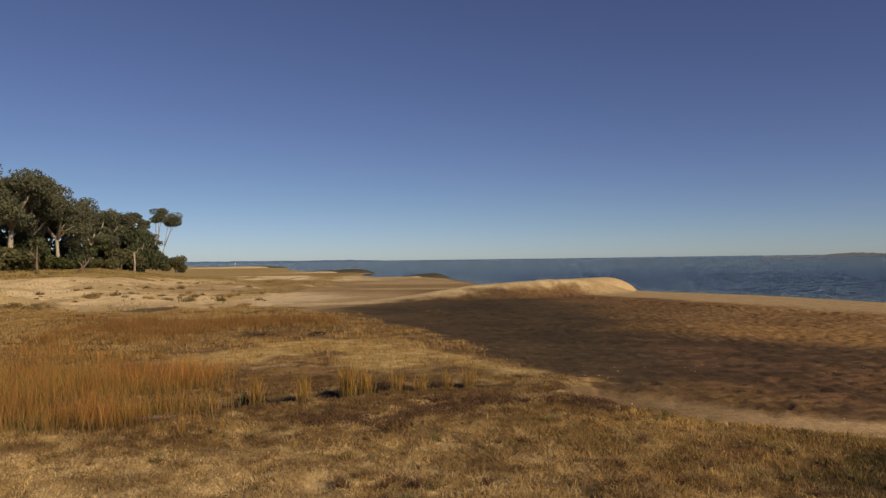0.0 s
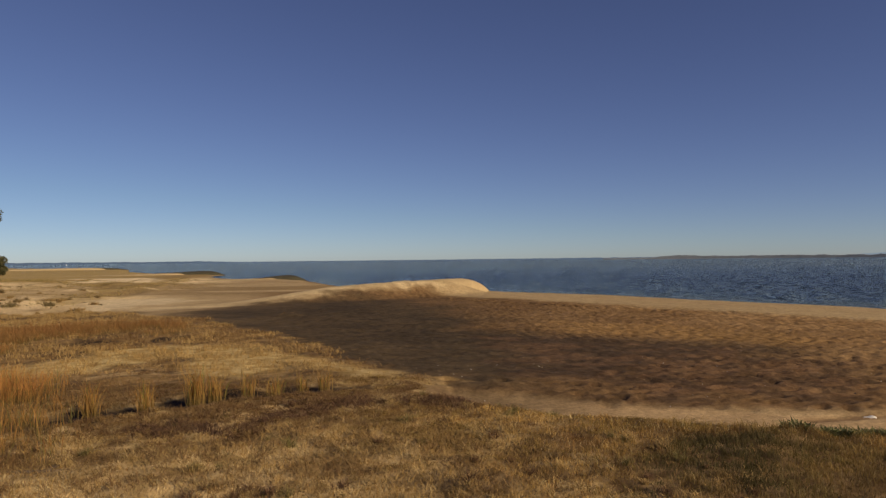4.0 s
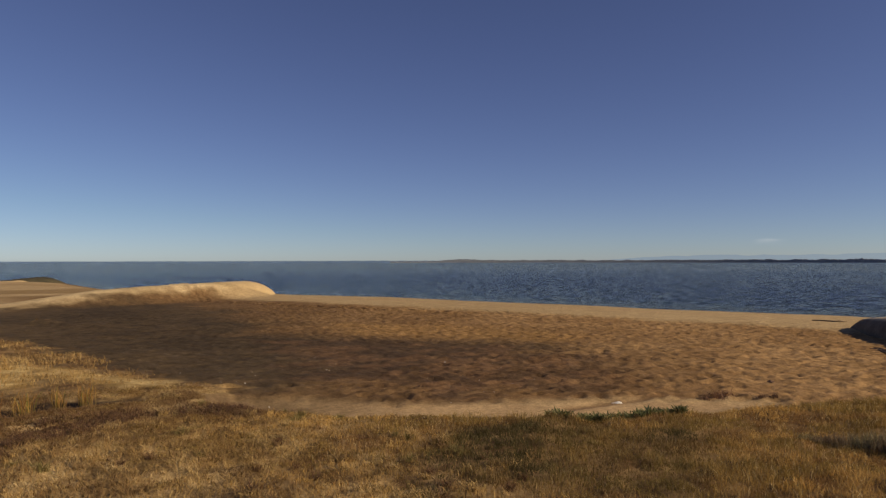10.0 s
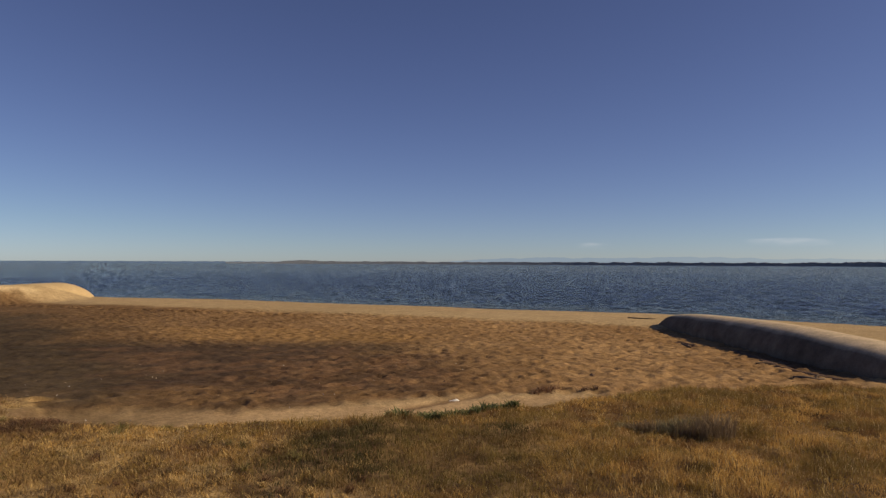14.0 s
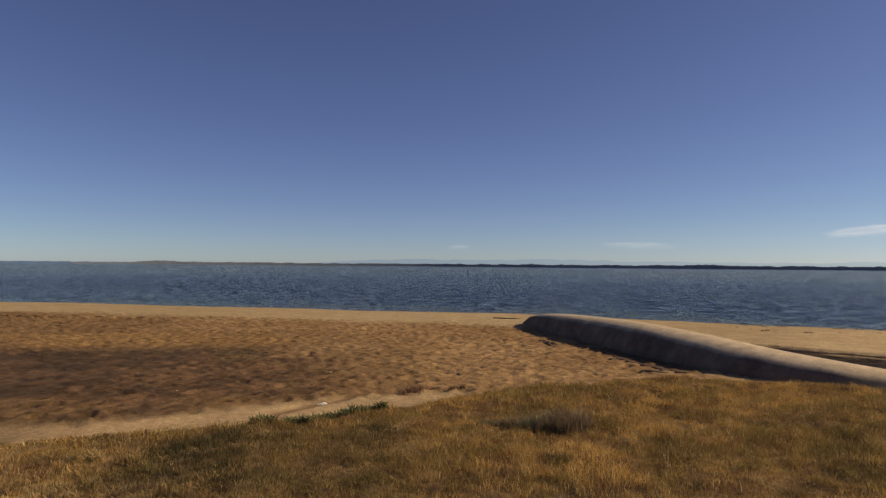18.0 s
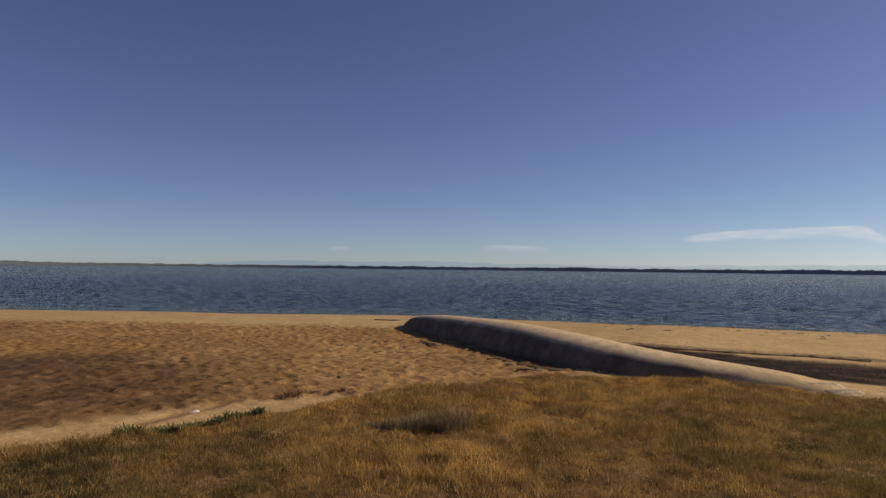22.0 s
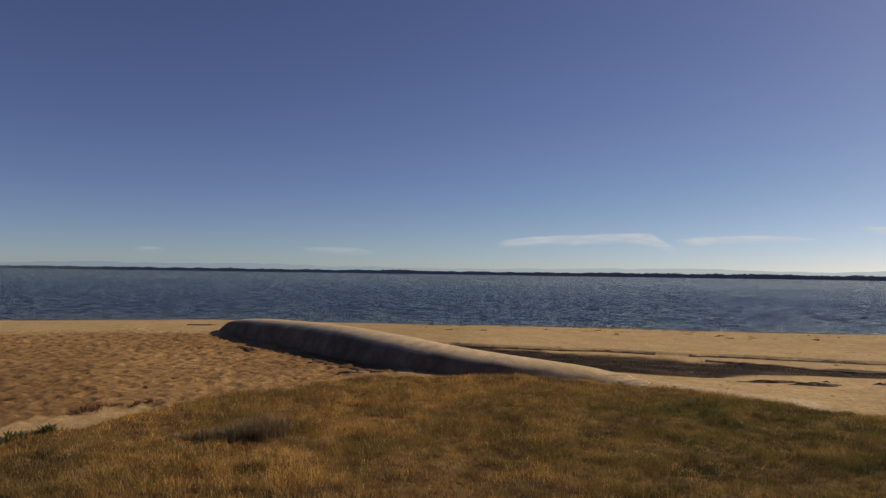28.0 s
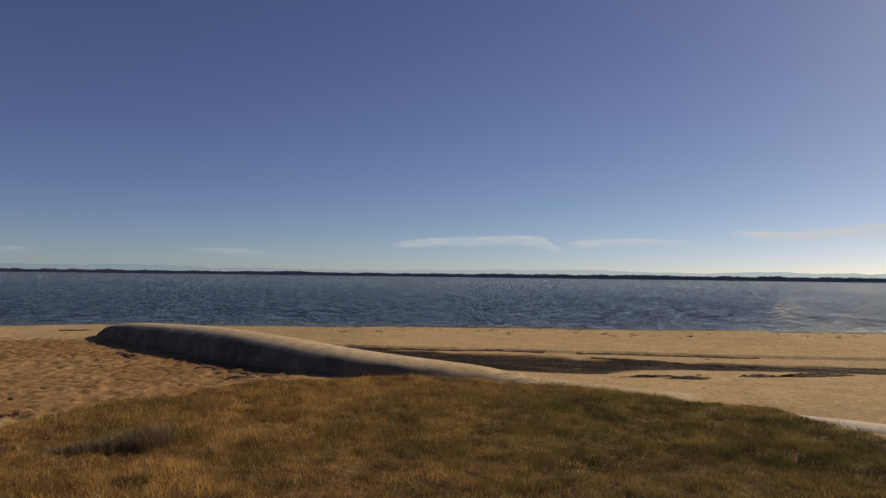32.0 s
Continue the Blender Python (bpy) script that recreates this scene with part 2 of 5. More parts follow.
def earth_material():
    m, nt, b = material("earth")
    place = nt.nodes.new("ShaderNodeTexCoord").outputs["Object"]
    col = nt.nodes.new("ShaderNodeAttribute")
    col.attribute_name = "tone"
    fine = noise_node(nt, 22.0, 5.0, 0.7, place)
    broad = noise_node(nt, 1.3, 5.0, 0.65, place)
    c = mix_colour(nt, "MULTIPLY", 1.0, col.outputs["Color"], ramp(nt, fine.outputs["Fac"], [(0.25, grey(0.62)), (0.75, grey(1.22))]))
    c = mix_colour(nt, "MULTIPLY", 1.0, c, ramp(nt, broad.outputs["Fac"], [(0.3, (0.82, 0.80, 0.78, 1)), (0.7, (1.12, 1.12, 1.10, 1))]))
    mid = noise_node(nt, 6.5, 4.0, 0.7, place)
    c = mix_colour(nt, "MULTIPLY", 1.0, c, ramp(nt, mid.outputs["Fac"], [(0.35, grey(0.80)), (0.65, grey(1.18))]))
    nt.links.new(c, b.inputs["Base Color"])
    b.inputs["Roughness"].default_value = 0.95
    b.inputs["Specular IOR Level"].default_value = 0.05
    bump = node(nt, "ShaderNodeBump", Strength=0.6, Distance=0.03)
    grain = noise_node(nt, 9.0, 6.0, 0.65, place)
    nt.links.new(grain.outputs["Fac"], bump.inputs["Height"])
    # foot prints: hollows between crumbled mounds, coloured darker for damp sand and painted shade
    worn = nt.nodes.new("ShaderNodeAttribute")
    worn.attribute_name = "tread"
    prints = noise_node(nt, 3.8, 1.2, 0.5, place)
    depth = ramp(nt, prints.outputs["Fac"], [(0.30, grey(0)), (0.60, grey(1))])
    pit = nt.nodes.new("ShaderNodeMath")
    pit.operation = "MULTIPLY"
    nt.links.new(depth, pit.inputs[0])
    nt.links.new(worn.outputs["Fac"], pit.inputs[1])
    bump2 = node(nt, "ShaderNodeBump", Strength=1.0, Distance=0.017)
    nt.links.new(pit.outputs[0], bump2.inputs["Height"])
    nt.links.new(bump.outputs["Normal"], bump2.inputs["Normal"])
    nt.links.new(bump2.outputs["Normal"], b.inputs["Normal"])
    sunken = nt.nodes.new("ShaderNodeMath")
    sunken.operation = "SUBTRACT"
    nt.links.new(worn.outputs["Fac"], sunken.inputs[0])
    nt.links.new(pit.outputs[0], sunken.inputs[1])
    c = mix_colour(nt, "MULTIPLY", sunken.outputs[0], c, (0.80, 0.77, 0.75, 1))
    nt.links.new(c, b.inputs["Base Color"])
    return m


def tone_material(name, rough=0.8, spec=0.2, translucent=0.0):
    """Colour from the mesh's own tone, for grass and leaves."""
    m, nt, b = material(name)
    col = nt.nodes.new("ShaderNodeAttribute")
    col.attribute_name = "tone"
    nt.links.new(col.outputs["Color"], b.inputs["Base Color"])
    b.inputs["Roughness"].default_value = rough
    b.inputs["Specular IOR Level"].default_value = spec
    if translucent:
        t = nt.nodes.new("ShaderNodeBsdfTranslucent")
        nt.links.new(col.outputs["Color"], t.inputs["Color"])
        mx = node(nt, "ShaderNodeMixShader", Fac=translucent)
        nt.links.new(b.outputs[0], mx.inputs[1])
        nt.links.new(t.outputs[0], mx.inputs[2])
        nt.links.new(mx.outputs[0], nt.nodes["Material Output"].inputs["Surface"])
    return m


def surface_material(name, dark, light, scale=4.0, rough=0.85, bump_by=0.3, spec=0.3, fine=8.0):
    m, nt, b = material(name)
    place = nt.nodes.new("ShaderNodeTexCoord").outputs["Object"]
    a = noise_node(nt, scale, 5.0, 0.65, place)
    f = noise_node(nt, scale * fine, 4.0, 0.7, place)
    c = mix_colour(nt, "MIX", ramp(nt, a.outputs["Fac"], [(0.3, grey(0)), (0.7, grey(1))]), (*dark, 1), (*light, 1))
    c = mix_colour(nt, "MULTIPLY", 1.0, c, ramp(nt, f.outputs["Fac"], [(0.25, grey(0.75)), (0.75, grey(1.15))]))
    nt.links.new(c, b.inputs["Base Color"])
    b.inputs["Roughness"].default_value, b.inputs["Specular IOR Level"].default_value = rough, spec
    bump = node(nt, "ShaderNodeBump", Strength=bump_by, Distance=0.02)
    nt.links.new(f.outputs["Fac"], bump.inputs["Height"])
    nt.links.new(bump.outputs["Normal"], b.inputs["Normal"])
    return m


def water_material():
    m, nt, b = material("lake_water")
    place = nt.nodes.new("ShaderNodeTexCoord").outputs["Object"]
    nt.nodes.remove(b)
    turn = node(nt, "ShaderNodeMapping", Rotation=(0, 0, radians(-20)), Scale=(1.0, 0.6, 1.0))
    nt.links.new(place, turn.inputs["Vector"])
    big = noise_node(nt, 2.6, 3.0, 0.6, turn.outputs["Vector"])
    small = noise_node(nt, 5.2, 4.0, 0.65, turn.outputs["Vector"])
    add = nt.nodes.new("ShaderNodeMath")
    add.operation = "MULTIPLY_ADD"
    nt.links.new(small.outputs["Fac"], add.inputs[0])
    add.inputs[1].default_value = 0.9
    nt.links.new(big.outputs["Fac"], add.inputs[2])
    bump = node(nt, "ShaderNodeBump", Strength=1.0, Distance=0.09)
    nt.links.new(add.outputs[0], bump.inputs["Height"])
    deep = node(nt, "ShaderNodeBsdfDiffuse", Color=(0.020, 0.027, 0.032, 1))
    gloss = node(nt, "ShaderNodeBsdfAnisotropic", Color=(1.0, 0.96, 0.885, 1), Roughness=0.10)
    slick = node(nt, "ShaderNodeMapping", Scale=(0.62, 1.0, 1.0))
    nt.links.new(place, slick.inputs["Vector"])
    chop = noise_node(nt, 1.7, 2.0, 0.5, slick.outputs["Vector"])
    tip = node(nt, "ShaderNodeVectorMath")
    tip.operation = "SUBTRACT"
    tip.inputs[1].default_value = (0.5, 0.5, 0.5)
    nt.links.new(chop.outputs["Color"], tip.inputs[0])
    flat = node(nt, "ShaderNodeVectorMath")
    flat.operation = "MULTIPLY_ADD"
    flat.inputs[1].default_value = (2.3, 2.3, 0.0)
    nt.links.new(tip.outputs[0], flat.inputs[0])
    nt.links.new(bump.outputs["Normal"], flat.inputs[2])
    unit = node(nt, "ShaderNodeVectorMath")
    unit.operation = "NORMALIZE"
    nt.links.new(flat.outputs[0], unit.inputs[0])
    nt.links.new(unit.outputs[0], gloss.inputs["Normal"])
    mx = node(nt, "ShaderNodeMixShader")
    sheen = node(nt, "ShaderNodeFresnel", IOR=1.57)
    nt.links.new(unit.outputs[0], sheen.inputs["Normal"])
    nt.links.new(sheen.outputs[0], mx.inputs[0])
    nt.links.new(deep.outputs[0], mx.inputs[1])
    nt.links.new(gloss.outputs[0], mx.inputs[2])
    nt.links.new(mx.outputs[0], nt.nodes["Material Output"].inputs["Surface"])
    return m


def glow_material(name, colour, strength=1.0):
    m, nt, b = material(name)
    nt.nodes.remove(b)
    e = node(nt, "ShaderNodeEmission", Color=(*colour, 1), Strength=strength)
    nt.links.new(e.outputs[0], nt.nodes["Material Output"].inputs["Surface"])
    return m


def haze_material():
    """Distant land seen through bright air; haze is painted as glow, its paleness from the mesh's own tone."""
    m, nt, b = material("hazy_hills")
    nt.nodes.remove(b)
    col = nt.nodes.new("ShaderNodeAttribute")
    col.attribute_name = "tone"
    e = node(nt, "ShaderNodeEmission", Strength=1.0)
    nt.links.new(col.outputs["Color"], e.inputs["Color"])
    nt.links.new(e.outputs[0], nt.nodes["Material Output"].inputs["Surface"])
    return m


def cloud_material():
    m, nt, b = material("cloud_wisp")
    nt.nodes.remove(b)
    col = nt.nodes.new("ShaderNodeAttribute")
    col.attribute_name = "tone"
    # the wisp's brightness is its own glow, in place of sunlight on it
    e = node(nt, "ShaderNodeEmission", Color=(0.72, 0.72, 0.72, 1), Strength=0.9)
    clear = nt.nodes.new("ShaderNodeBsdfTransparent")
    mx = nt.nodes.new("ShaderNodeMixShader")
    nt.links.new(col.outputs["Fac"], mx.inputs[0])
    nt.links.new(clear.outputs[0], mx.inputs[1])
    nt.links.new(e.outputs[0], mx.inputs[2])
    nt.links.new(mx.outputs[0], nt.nodes["Material Output"].inputs["Surface"])
    return m


def cloth_material():
    """Woven grey cloth; damp stains and painted shade on its flanks, wind-blown sand and painted sun on top."""
    m, nt, b = material("geotextile")
    place = nt.nodes.new("ShaderNodeTexCoord").outputs["Object"]
    stain = noise_node(nt, 0.8, 5.0, 0.65, place)
    weave = noise_node(nt, 24.0, 3.0, 0.7, place)
    c = mix_colour(nt, "MIX", ramp(nt, stain.outputs["Fac"], [(0.35, grey(0)), (0.65, grey(1))]), (0.125, 0.095, 0.068, 1), (0.205, 0.158, 0.112, 1))
    up = nt.nodes.new("ShaderNodeSeparateXYZ")
    nt.links.new(nt.nodes.new("ShaderNodeNewGeometry").outputs["Normal"], up.inputs[0])
    upward = nt.nodes.new("ShaderNodeMath")
    upward.operation = "MULTIPLY_ADD"
    nt.links.new(stain.outputs["Fac"], upward.inputs[0])
    upward.inputs[1].default_value = 0.16
    nt.links.new(up.outputs["Z"], upward.inputs[2])
    c = mix_colour(nt, "MIX", ramp(nt, upward.outputs[0], [(0.87, grey(0)), (1.12, grey(1))]), c, (0.66, 0.52, 0.335, 1))
    drift = nt.nodes.new("ShaderNodeAttribute")
    drift.attribute_name = "drift"
    c = mix_colour(nt, "MIX", drift.outputs["Fac"], c, (0.62, 0.475, 0.275, 1))
    wear = noise_node(nt, 2.6, 6.0, 0.7, place)
    c = mix_colour(nt, "MULTIPLY", 1.0, c, ramp(nt, wear.outputs["Fac"], [(0.32, grey(0.72)), (0.66, grey(1.15))]))
    c = mix_colour(nt, "MULTIPLY", 1.0, c, ramp(nt, weave.outputs["Fac"], [(0.25, grey(0.8)), (0.75, grey(1.15))]))
    nt.links.new(c, b.inputs["Base Color"])
    b.inputs["Roughness"].default_value, b.inputs["Specular IOR Level"].default_value = 0.9, 0.1
    bump = node(nt, "ShaderNodeBump", Strength=0.3, Distance=0.02)
    nt.links.new(weave.outputs["Fac"], bump.inputs["Height"])
    nt.links.new(bump.outputs["Normal"], b.inputs["Normal"])
    return m


EARTH = earth_material()
WATERY = water_material()
GRASS = tone_material("grass_blades", 0.75, 0.2, 0.3)
LEAVES = tone_material("leaves", 0.65, 0.2, 0.28)
BARK = surface_material("pale_bark", (0.20, 0.16, 0.12), (0.52, 0.46, 0.38), 1.2, 0.8)
CLOTH = cloth_material()
WOOD = surface_material("driftwood", (0.10, 0.07, 0.05), (0.26, 0.20, 0.14), 3.0, 0.9)
WEED = surface_material("dry_seaweed", (0.055, 0.032, 0.020), (0.16, 0.090, 0.052), 5.0, 0.9, 0.8)
OLIVE_WEED = surface_material("olive_weed", (0.030, 0.028, 0.018), (0.080, 0.070, 0.040), 1.5, 0.9, 0.6)
SHELL = surface_material("bleached_shell", (0.7, 0.68, 0.62), (0.85, 0.83, 0.78), 8.0, 0.5)
PALE_CLOTH = surface_material("pale_cloth", (0.36, 0.28, 0.19), (0.58, 0.48, 0.35), 3.0, 0.9, 0.3, 0.1)
BLEACHED = surface_material("bleached_cloth", (0.60, 0.53, 0.42), (0.78, 0.70, 0.57), 2.0, 0.9, 0.3, 0.1)
SANDY = surface_material("sand_crust", (0.44, 0.325, 0.17), (0.53, 0.40, 0.22), 0.5, 0.95, 0.4, 0.1, 20.0)
# haze over the far shore, painted as an even glow
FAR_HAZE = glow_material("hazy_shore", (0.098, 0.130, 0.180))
HILLS = haze_material()
CLOUD = cloud_material()
# base colour lifted and blued to paint haze over the far wood
FAR_WOOD = surface_material("far_wood", (0.16, 0.185, 0.215), (0.215, 0.24, 0.27), 0.02, 0.9)


# ---- mesh helpers ----
def mesh_from(name, verts, faces, mat, tone=None, shade=False):
    """A mesh from arrays; faces is (n, k), or a list of such arrays."""
    me = bpy.data.meshes.new(name)
    blocks = [np.asarray(f, np.int32) for f in (faces if isinstance(faces, list) else [faces])]
    verts = np.asarray(verts, np.float32)
    loops = np.concatenate([f.ravel() for f in blocks])
    sizes = np.concatenate([np.full(len(f), f.shape[1], np.int32) for f in blocks])
    starts = np.concatenate([[0], np.cumsum(sizes)[:-1]]).astype(np.int32)
    me.vertices.add(len(verts))
    me.vertices.foreach_set("co", verts.ravel())
    me.loops.add(len(loops))
    me.loops.foreach_set("vertex_index", loops)
    me.polygons.add(len(sizes))
    me.polygons.foreach_set("loop_start", starts)
    me.polygons.foreach_set("loop_total", sizes)
    me.polygons.foreach_set("use_smooth", np.full(len(sizes), shade))
    me.update(calc_edges=True)
    if tone is not None:
        a = me.attributes.new("tone", "FLOAT_COLOR", "POINT")
        t = np.concatenate([np.asarray(tone, np.float32), np.ones((len(verts), 1), np.float32)], 1)
        a.data.foreach_set("color", t.ravel())
    me.materials.append(mat)
    return me


def part(name, bm, mat, parent=None, label=""):
    me = bpy.data.meshes.new(name)
    bm.to_mesh(me)
    bm.free()
    me.materials.append(mat)
    ob = new(name, me)
    ob.parent = parent
    return tagged(ob, label)


def grid_faces(nx, ny):
    i = np.arange(nx * ny).reshape(ny, nx)
    return np.stack([i[:-1, :-1], i[:-1, 1:], i[1:, 1:], i[1:, :-1]], -1).reshape(-1, 4)


def steps(parts):
    """Grid lines from (start, end, first step, last step) pieces."""
    out = [parts[0][0]]
    for a, b, s0, s1 in parts:
        while out[-1] < b - 1e-6:
            t = (out[-1] - a) / (b - a)
            out.append(out[-1] + s0 * (s1 / s0) ** t)
        out[-1] = b
    return np.array(out)


def lerp(a, b, t):
    return a + (b - a) * t[..., None]


# ---- ground ----
def build_ground():
    xs = steps([(-4900, -300, 900, 30), (-300, -40, 30, 1.2), (-40, -14, 1.2, 0.2), (-14, 2, 0.28, 0.12), (2, 20, 0.105, 0.105), (20, 28, 0.11, 0.13), (28, 44, 0.16, 0.8), (44, 120, 0.4, 6), (120, 4900, 8, 700)])
    ys = steps([(-4900, -80, 900, 8), (-80, -14, 8, 0.3), (-14, 6, 0.3, 0.115), (6, 20, 0.10, 0.10), (20, 45, 0.11, 0.25), (45, 60, 0.28, 0.5), (60, 75, 0.6, 1.2), (75, 260, 1.3, 5), (260, 4900, 5, 700)])
    x, y = np.meshgrid(xs, ys)
    z = ground_height(x, y)
    tread = trodden(x, y)
    # footprints: hollows with a raised rim
    r = np.random.default_rng(3)
    n = 15000
    fx, fy = r.uniform(-1, 31, n), r.uniform(2, 42, n)
    keep = r.random(n) < trodden(fx, fy) * 0.9
    wet = inside(fx, fy, MUD) > -0.5
    fx, fy, wet = fx[keep], fy[keep], wet[keep]
    trail = catmull(TRAIL, 11)   # a trail across the smooth beach
    fx, fy, wet = np.append(fx, trail[:, 0] + r.normal(0, 0.35, len(trail))), np.append(fy, trail[:, 1] + r.normal(0, 0.45, len(trail))), np.append(wet, np.zeros(len(trail), bool))
    old = len(fx) - len(trail)
    prints = np.zeros(x.shape)
    for k, (px, py, soft) in enumerate(zip(fx, fy, wet)):
        size, deep, turn = r.uniform(0.08, 0.16), r.uniform(0.018, 0.058), r.uniform(0, math.pi)
        if k >= old:
            size, deep = r.uniform(0.15, 0.24), r.uniform(0.10, 0.18)
        i0, i1 = np.searchsorted(xs, (px - 0.6, px + 0.6))
        j0, j1 = np.searchsorted(ys, (py - 0.6, py + 0.6))
        dx, dy = x[j0:j1, i0:i1] - px, y[j0:j1, i0:i1] - py
        deep *= 0.45 if soft else 1.0
        u, v = dx * math.cos(turn) + dy * math.sin(turn), -dx * math.sin(turn) + dy * math.cos(turn)
        d = np.sqrt((u / 1.4) ** 2 + v ** 2) / size
        prints[j0:j1, i0:i1] += -deep * np.exp(-d ** 2 * 1.6) + 0.45 * deep * np.exp(-((d - 1.5) / 0.5) ** 2)
    z = z + np.where(y > 31, np.clip(prints, -0.16, 0.10), np.clip(prints, -0.06, 0.05))
    z = z + tread * (fbm(x * 3.2, y * 3.2, 51, 3) - 0.5) * 0.06
    # colours of the bare surface
    shore, meadow = inside(x, y, SHORE), bank(x, y)
    rag = (fbm(x * 0.9, y * 0.9, 61) - 0.5)
    wide = fbm(x * 0.16, y * 0.16, 71)
    fine = fbm(x * 3.1, y * 3.1, 81, 3)
    c = lerp(np.array([0.44, 0.32, 0.168]), np.array([0.525, 0.395, 0.218]), wide)
    c = c * (1 + 0.14 * smooth(9, 2, y) * smooth(14, 18, x))[..., None]
    mottle = smooth(0.3, 0.7, fbm(x * 0.25, y * 0.25, 75) * 0.6 + 0.4 * fbm(x * 1.7, y * 1.7, 76))
    golden = smooth(-4.0, 9.0, x - 0.25 * y - 6 + (wide - 0.5) * 8)
    sand = lerp(lerp(np.array([0.175, 0.105, 0.050]), np.array([0.275, 0.170, 0.080]), mottle), lerp(np.array([0.30, 0.185, 0.085]), np.array([0.405, 0.262, 0.125]), mottle), golden)
    c = lerp(c, sand, tread * smooth(10.5, 14.0, shore + rag * 3))
    mud = smooth(-3.0, 1.4, inside(x, y, MUD) + rag * 3.0 + (fbm(x * 0.3, y * 0.3, 78) - 0.5) * 4.0)
    c = lerp(c, np.array([0.185, 0.118, 0.060]), smooth(-9, 0, inside(x, y, MUD) + rag * 4) * 0.8 * smooth(-9, -3, x))
    c = lerp(c, lerp(np.array([0.066, 0.051, 0.034]), np.array([0.105, 0.077, 0.046]), mottle), mud * 0.95)
    c = lerp(c, np.array([0.35, 0.215, 0.088]), smooth(-1.2, 0.8, inside(x, y, GOLDEN_SAND) + rag * 2.5) * 0.75)
    c = lerp(c, lerp(np.array([0.085, 0.056, 0.038]), np.array([0.17, 0.10, 0.058]), smooth(0.4, 0.62, fbm(x * 1.5, y * 1.5, 79, 3))), smooth(-1.2, 1.0, inside(x, y, DAMP) + rag * 3.0) * 0.65)
    c = lerp(c, c * (0.70 + 0.6 * fbm(x * 4.2, y * 3.4, 82, 3))[..., None], np.clip(tread + mud, 0, 1) * 0.9)
    on_groyne = smooth(2.1, 0.5, ridge(x, y, GROYNE)[0] + rag * 2.0)
    c = lerp(c, lerp(np.array([0.50, 0.38, 0.205]), np.array([0.66, 0.515, 0.295]), smooth(0.3, 0.7, fbm(x * 0.3, y * 0.6, 77))), on_groyne)
    c = lerp(c, np.array([0.49, 0.345, 0.185]), smooth(-0.15, 0.25, inside(x, y, TRACK) + rag * 0.35) * smooth(4.4, 6.6, x))
    c = lerp(c, np.array([0.20, 0.125, 0.066]), smooth(0.16, 0.04, along(x, y, RUT) + rag * 0.12) * 0.8)
    c = lerp(c, lerp(np.array([0.018, 0.014, 0.012]), np.array([0.075, 0.054, 0.042]), smooth(0.40, 0.62, 0.5 * fbm(x * 2.2, y * 0.6, 111) + 0.5 * fbm(x * 4.5, y * 2.0, 112, 3))), smooth(-0.25, 0.25, inside(x, y, TRENCH) + rag * 0.8))
    # damp sand at the tube's foot, with the tube's shade painted in
    c = lerp(c, np.array([0.115, 0.075, 0.045]), smooth(-0.15, 0.3, inside(x, y, WEDGE) + rag * 0.5) * 0.75)
    c = lerp(c, np.array([0.60, 0.49, 0.34]), smooth(0.45, 0.10, along(x, y, PALE_RIDGE) + rag * 1.6 + (fine - 0.5) * 0.5) * 0.8)
    c = lerp(c, np.array([0.16, 0.105, 0.06]), smooth(1.4, 0.2, shore + rag) * smooth(-6, -1, shore))
    # meadow: litter, straw and bare patches
    dry = smooth(-0.7, -0.1, meadow + rag * 2.2 + (fine - 0.5) * 1.2)
    speck = smooth(0.40, 0.54, fbm(x * 3.4, y * 3.8, 93, 3))
    litter = lerp(np.array([0.12, 0.072, 0.036]), np.array([0.27, 0.17, 0.07]), smooth(0.38, 0.6, 0.5 * fbm(x * 0.5, y * 0.7, 91) + 0.5 * fbm(x * 1.6, y * 2.2, 92, 3)))
    litter = lerp(litter, np.array([0.44, 0.31, 0.14]), smooth(10.0, 8.6, y + (fbm(x * 0.6, y * 0.6, 94) - 0.5) * 2) * smooth(3.5, -1, x) * 0.8)
    bare = smooth(0.45, 0.62, fbm(x * 0.33, y * 0.5, 95)) * smooth(7, 1, x) * smooth(19, 15, y)
    litter = lerp(litter, np.array([0.60, 0.45, 0.22]), straw_patches(x, y) * smooth(5.5, 2.5, x) * smooth(16, 13, y) * 0.75)
    litter = lerp(litter, np.array([0.58, 0.43, 0.22]), speck * (0.15 + 0.85 * np.maximum(bare, smooth(9.6, 7.6, y) * smooth(4, 0, x))))
    litter = lerp(litter, np.array([0.075, 0.048, 0.03]), smooth(0.56, 0.68, fbm(x * 3.3, y * 3.3, 97, 3)) * 0.6)
    hollow = wet_hollow(x, y)
    straw = np.maximum(smooth(1.9, 0.7, along(x, y, STRAW) + rag * 2.0), 0.8 * smooth(0.9, 0.3, along(x, y, EDGE_STRAW) + rag * 1.2))
    litter = lerp(litter, lerp(np.array([0.40, 0.28, 0.11]), np.array([0.58, 0.44, 0.20]), speck), straw)
    # hollows: wet soil, darkened further for the shade among the rushes
    litter = lerp(litter, np.array([0.042, 0.031, 0.024]), smooth(0.75, 0.3, hollow + rag * 1.6 + (fine - 0.5) * 0.8))
    c = lerp(c, litter, dry)
    # far dunes: pale sand with scrub towards the wood
    dune = smooth(40, 60, np.hypot(x, y)) * smooth(-4, -12, x)
    scrub = scrubby(x, y)
    c = lerp(c, np.array([0.84, 0.655, 0.38]), dune * 0.95)
    c = lerp(c, np.array([0.40, 0.29, 0.11]), dune * np.maximum(scrub * 0.9, 0.6 * smooth(0.58, 0.66, fbm(x * 0.22, y * 0.22, 99))))
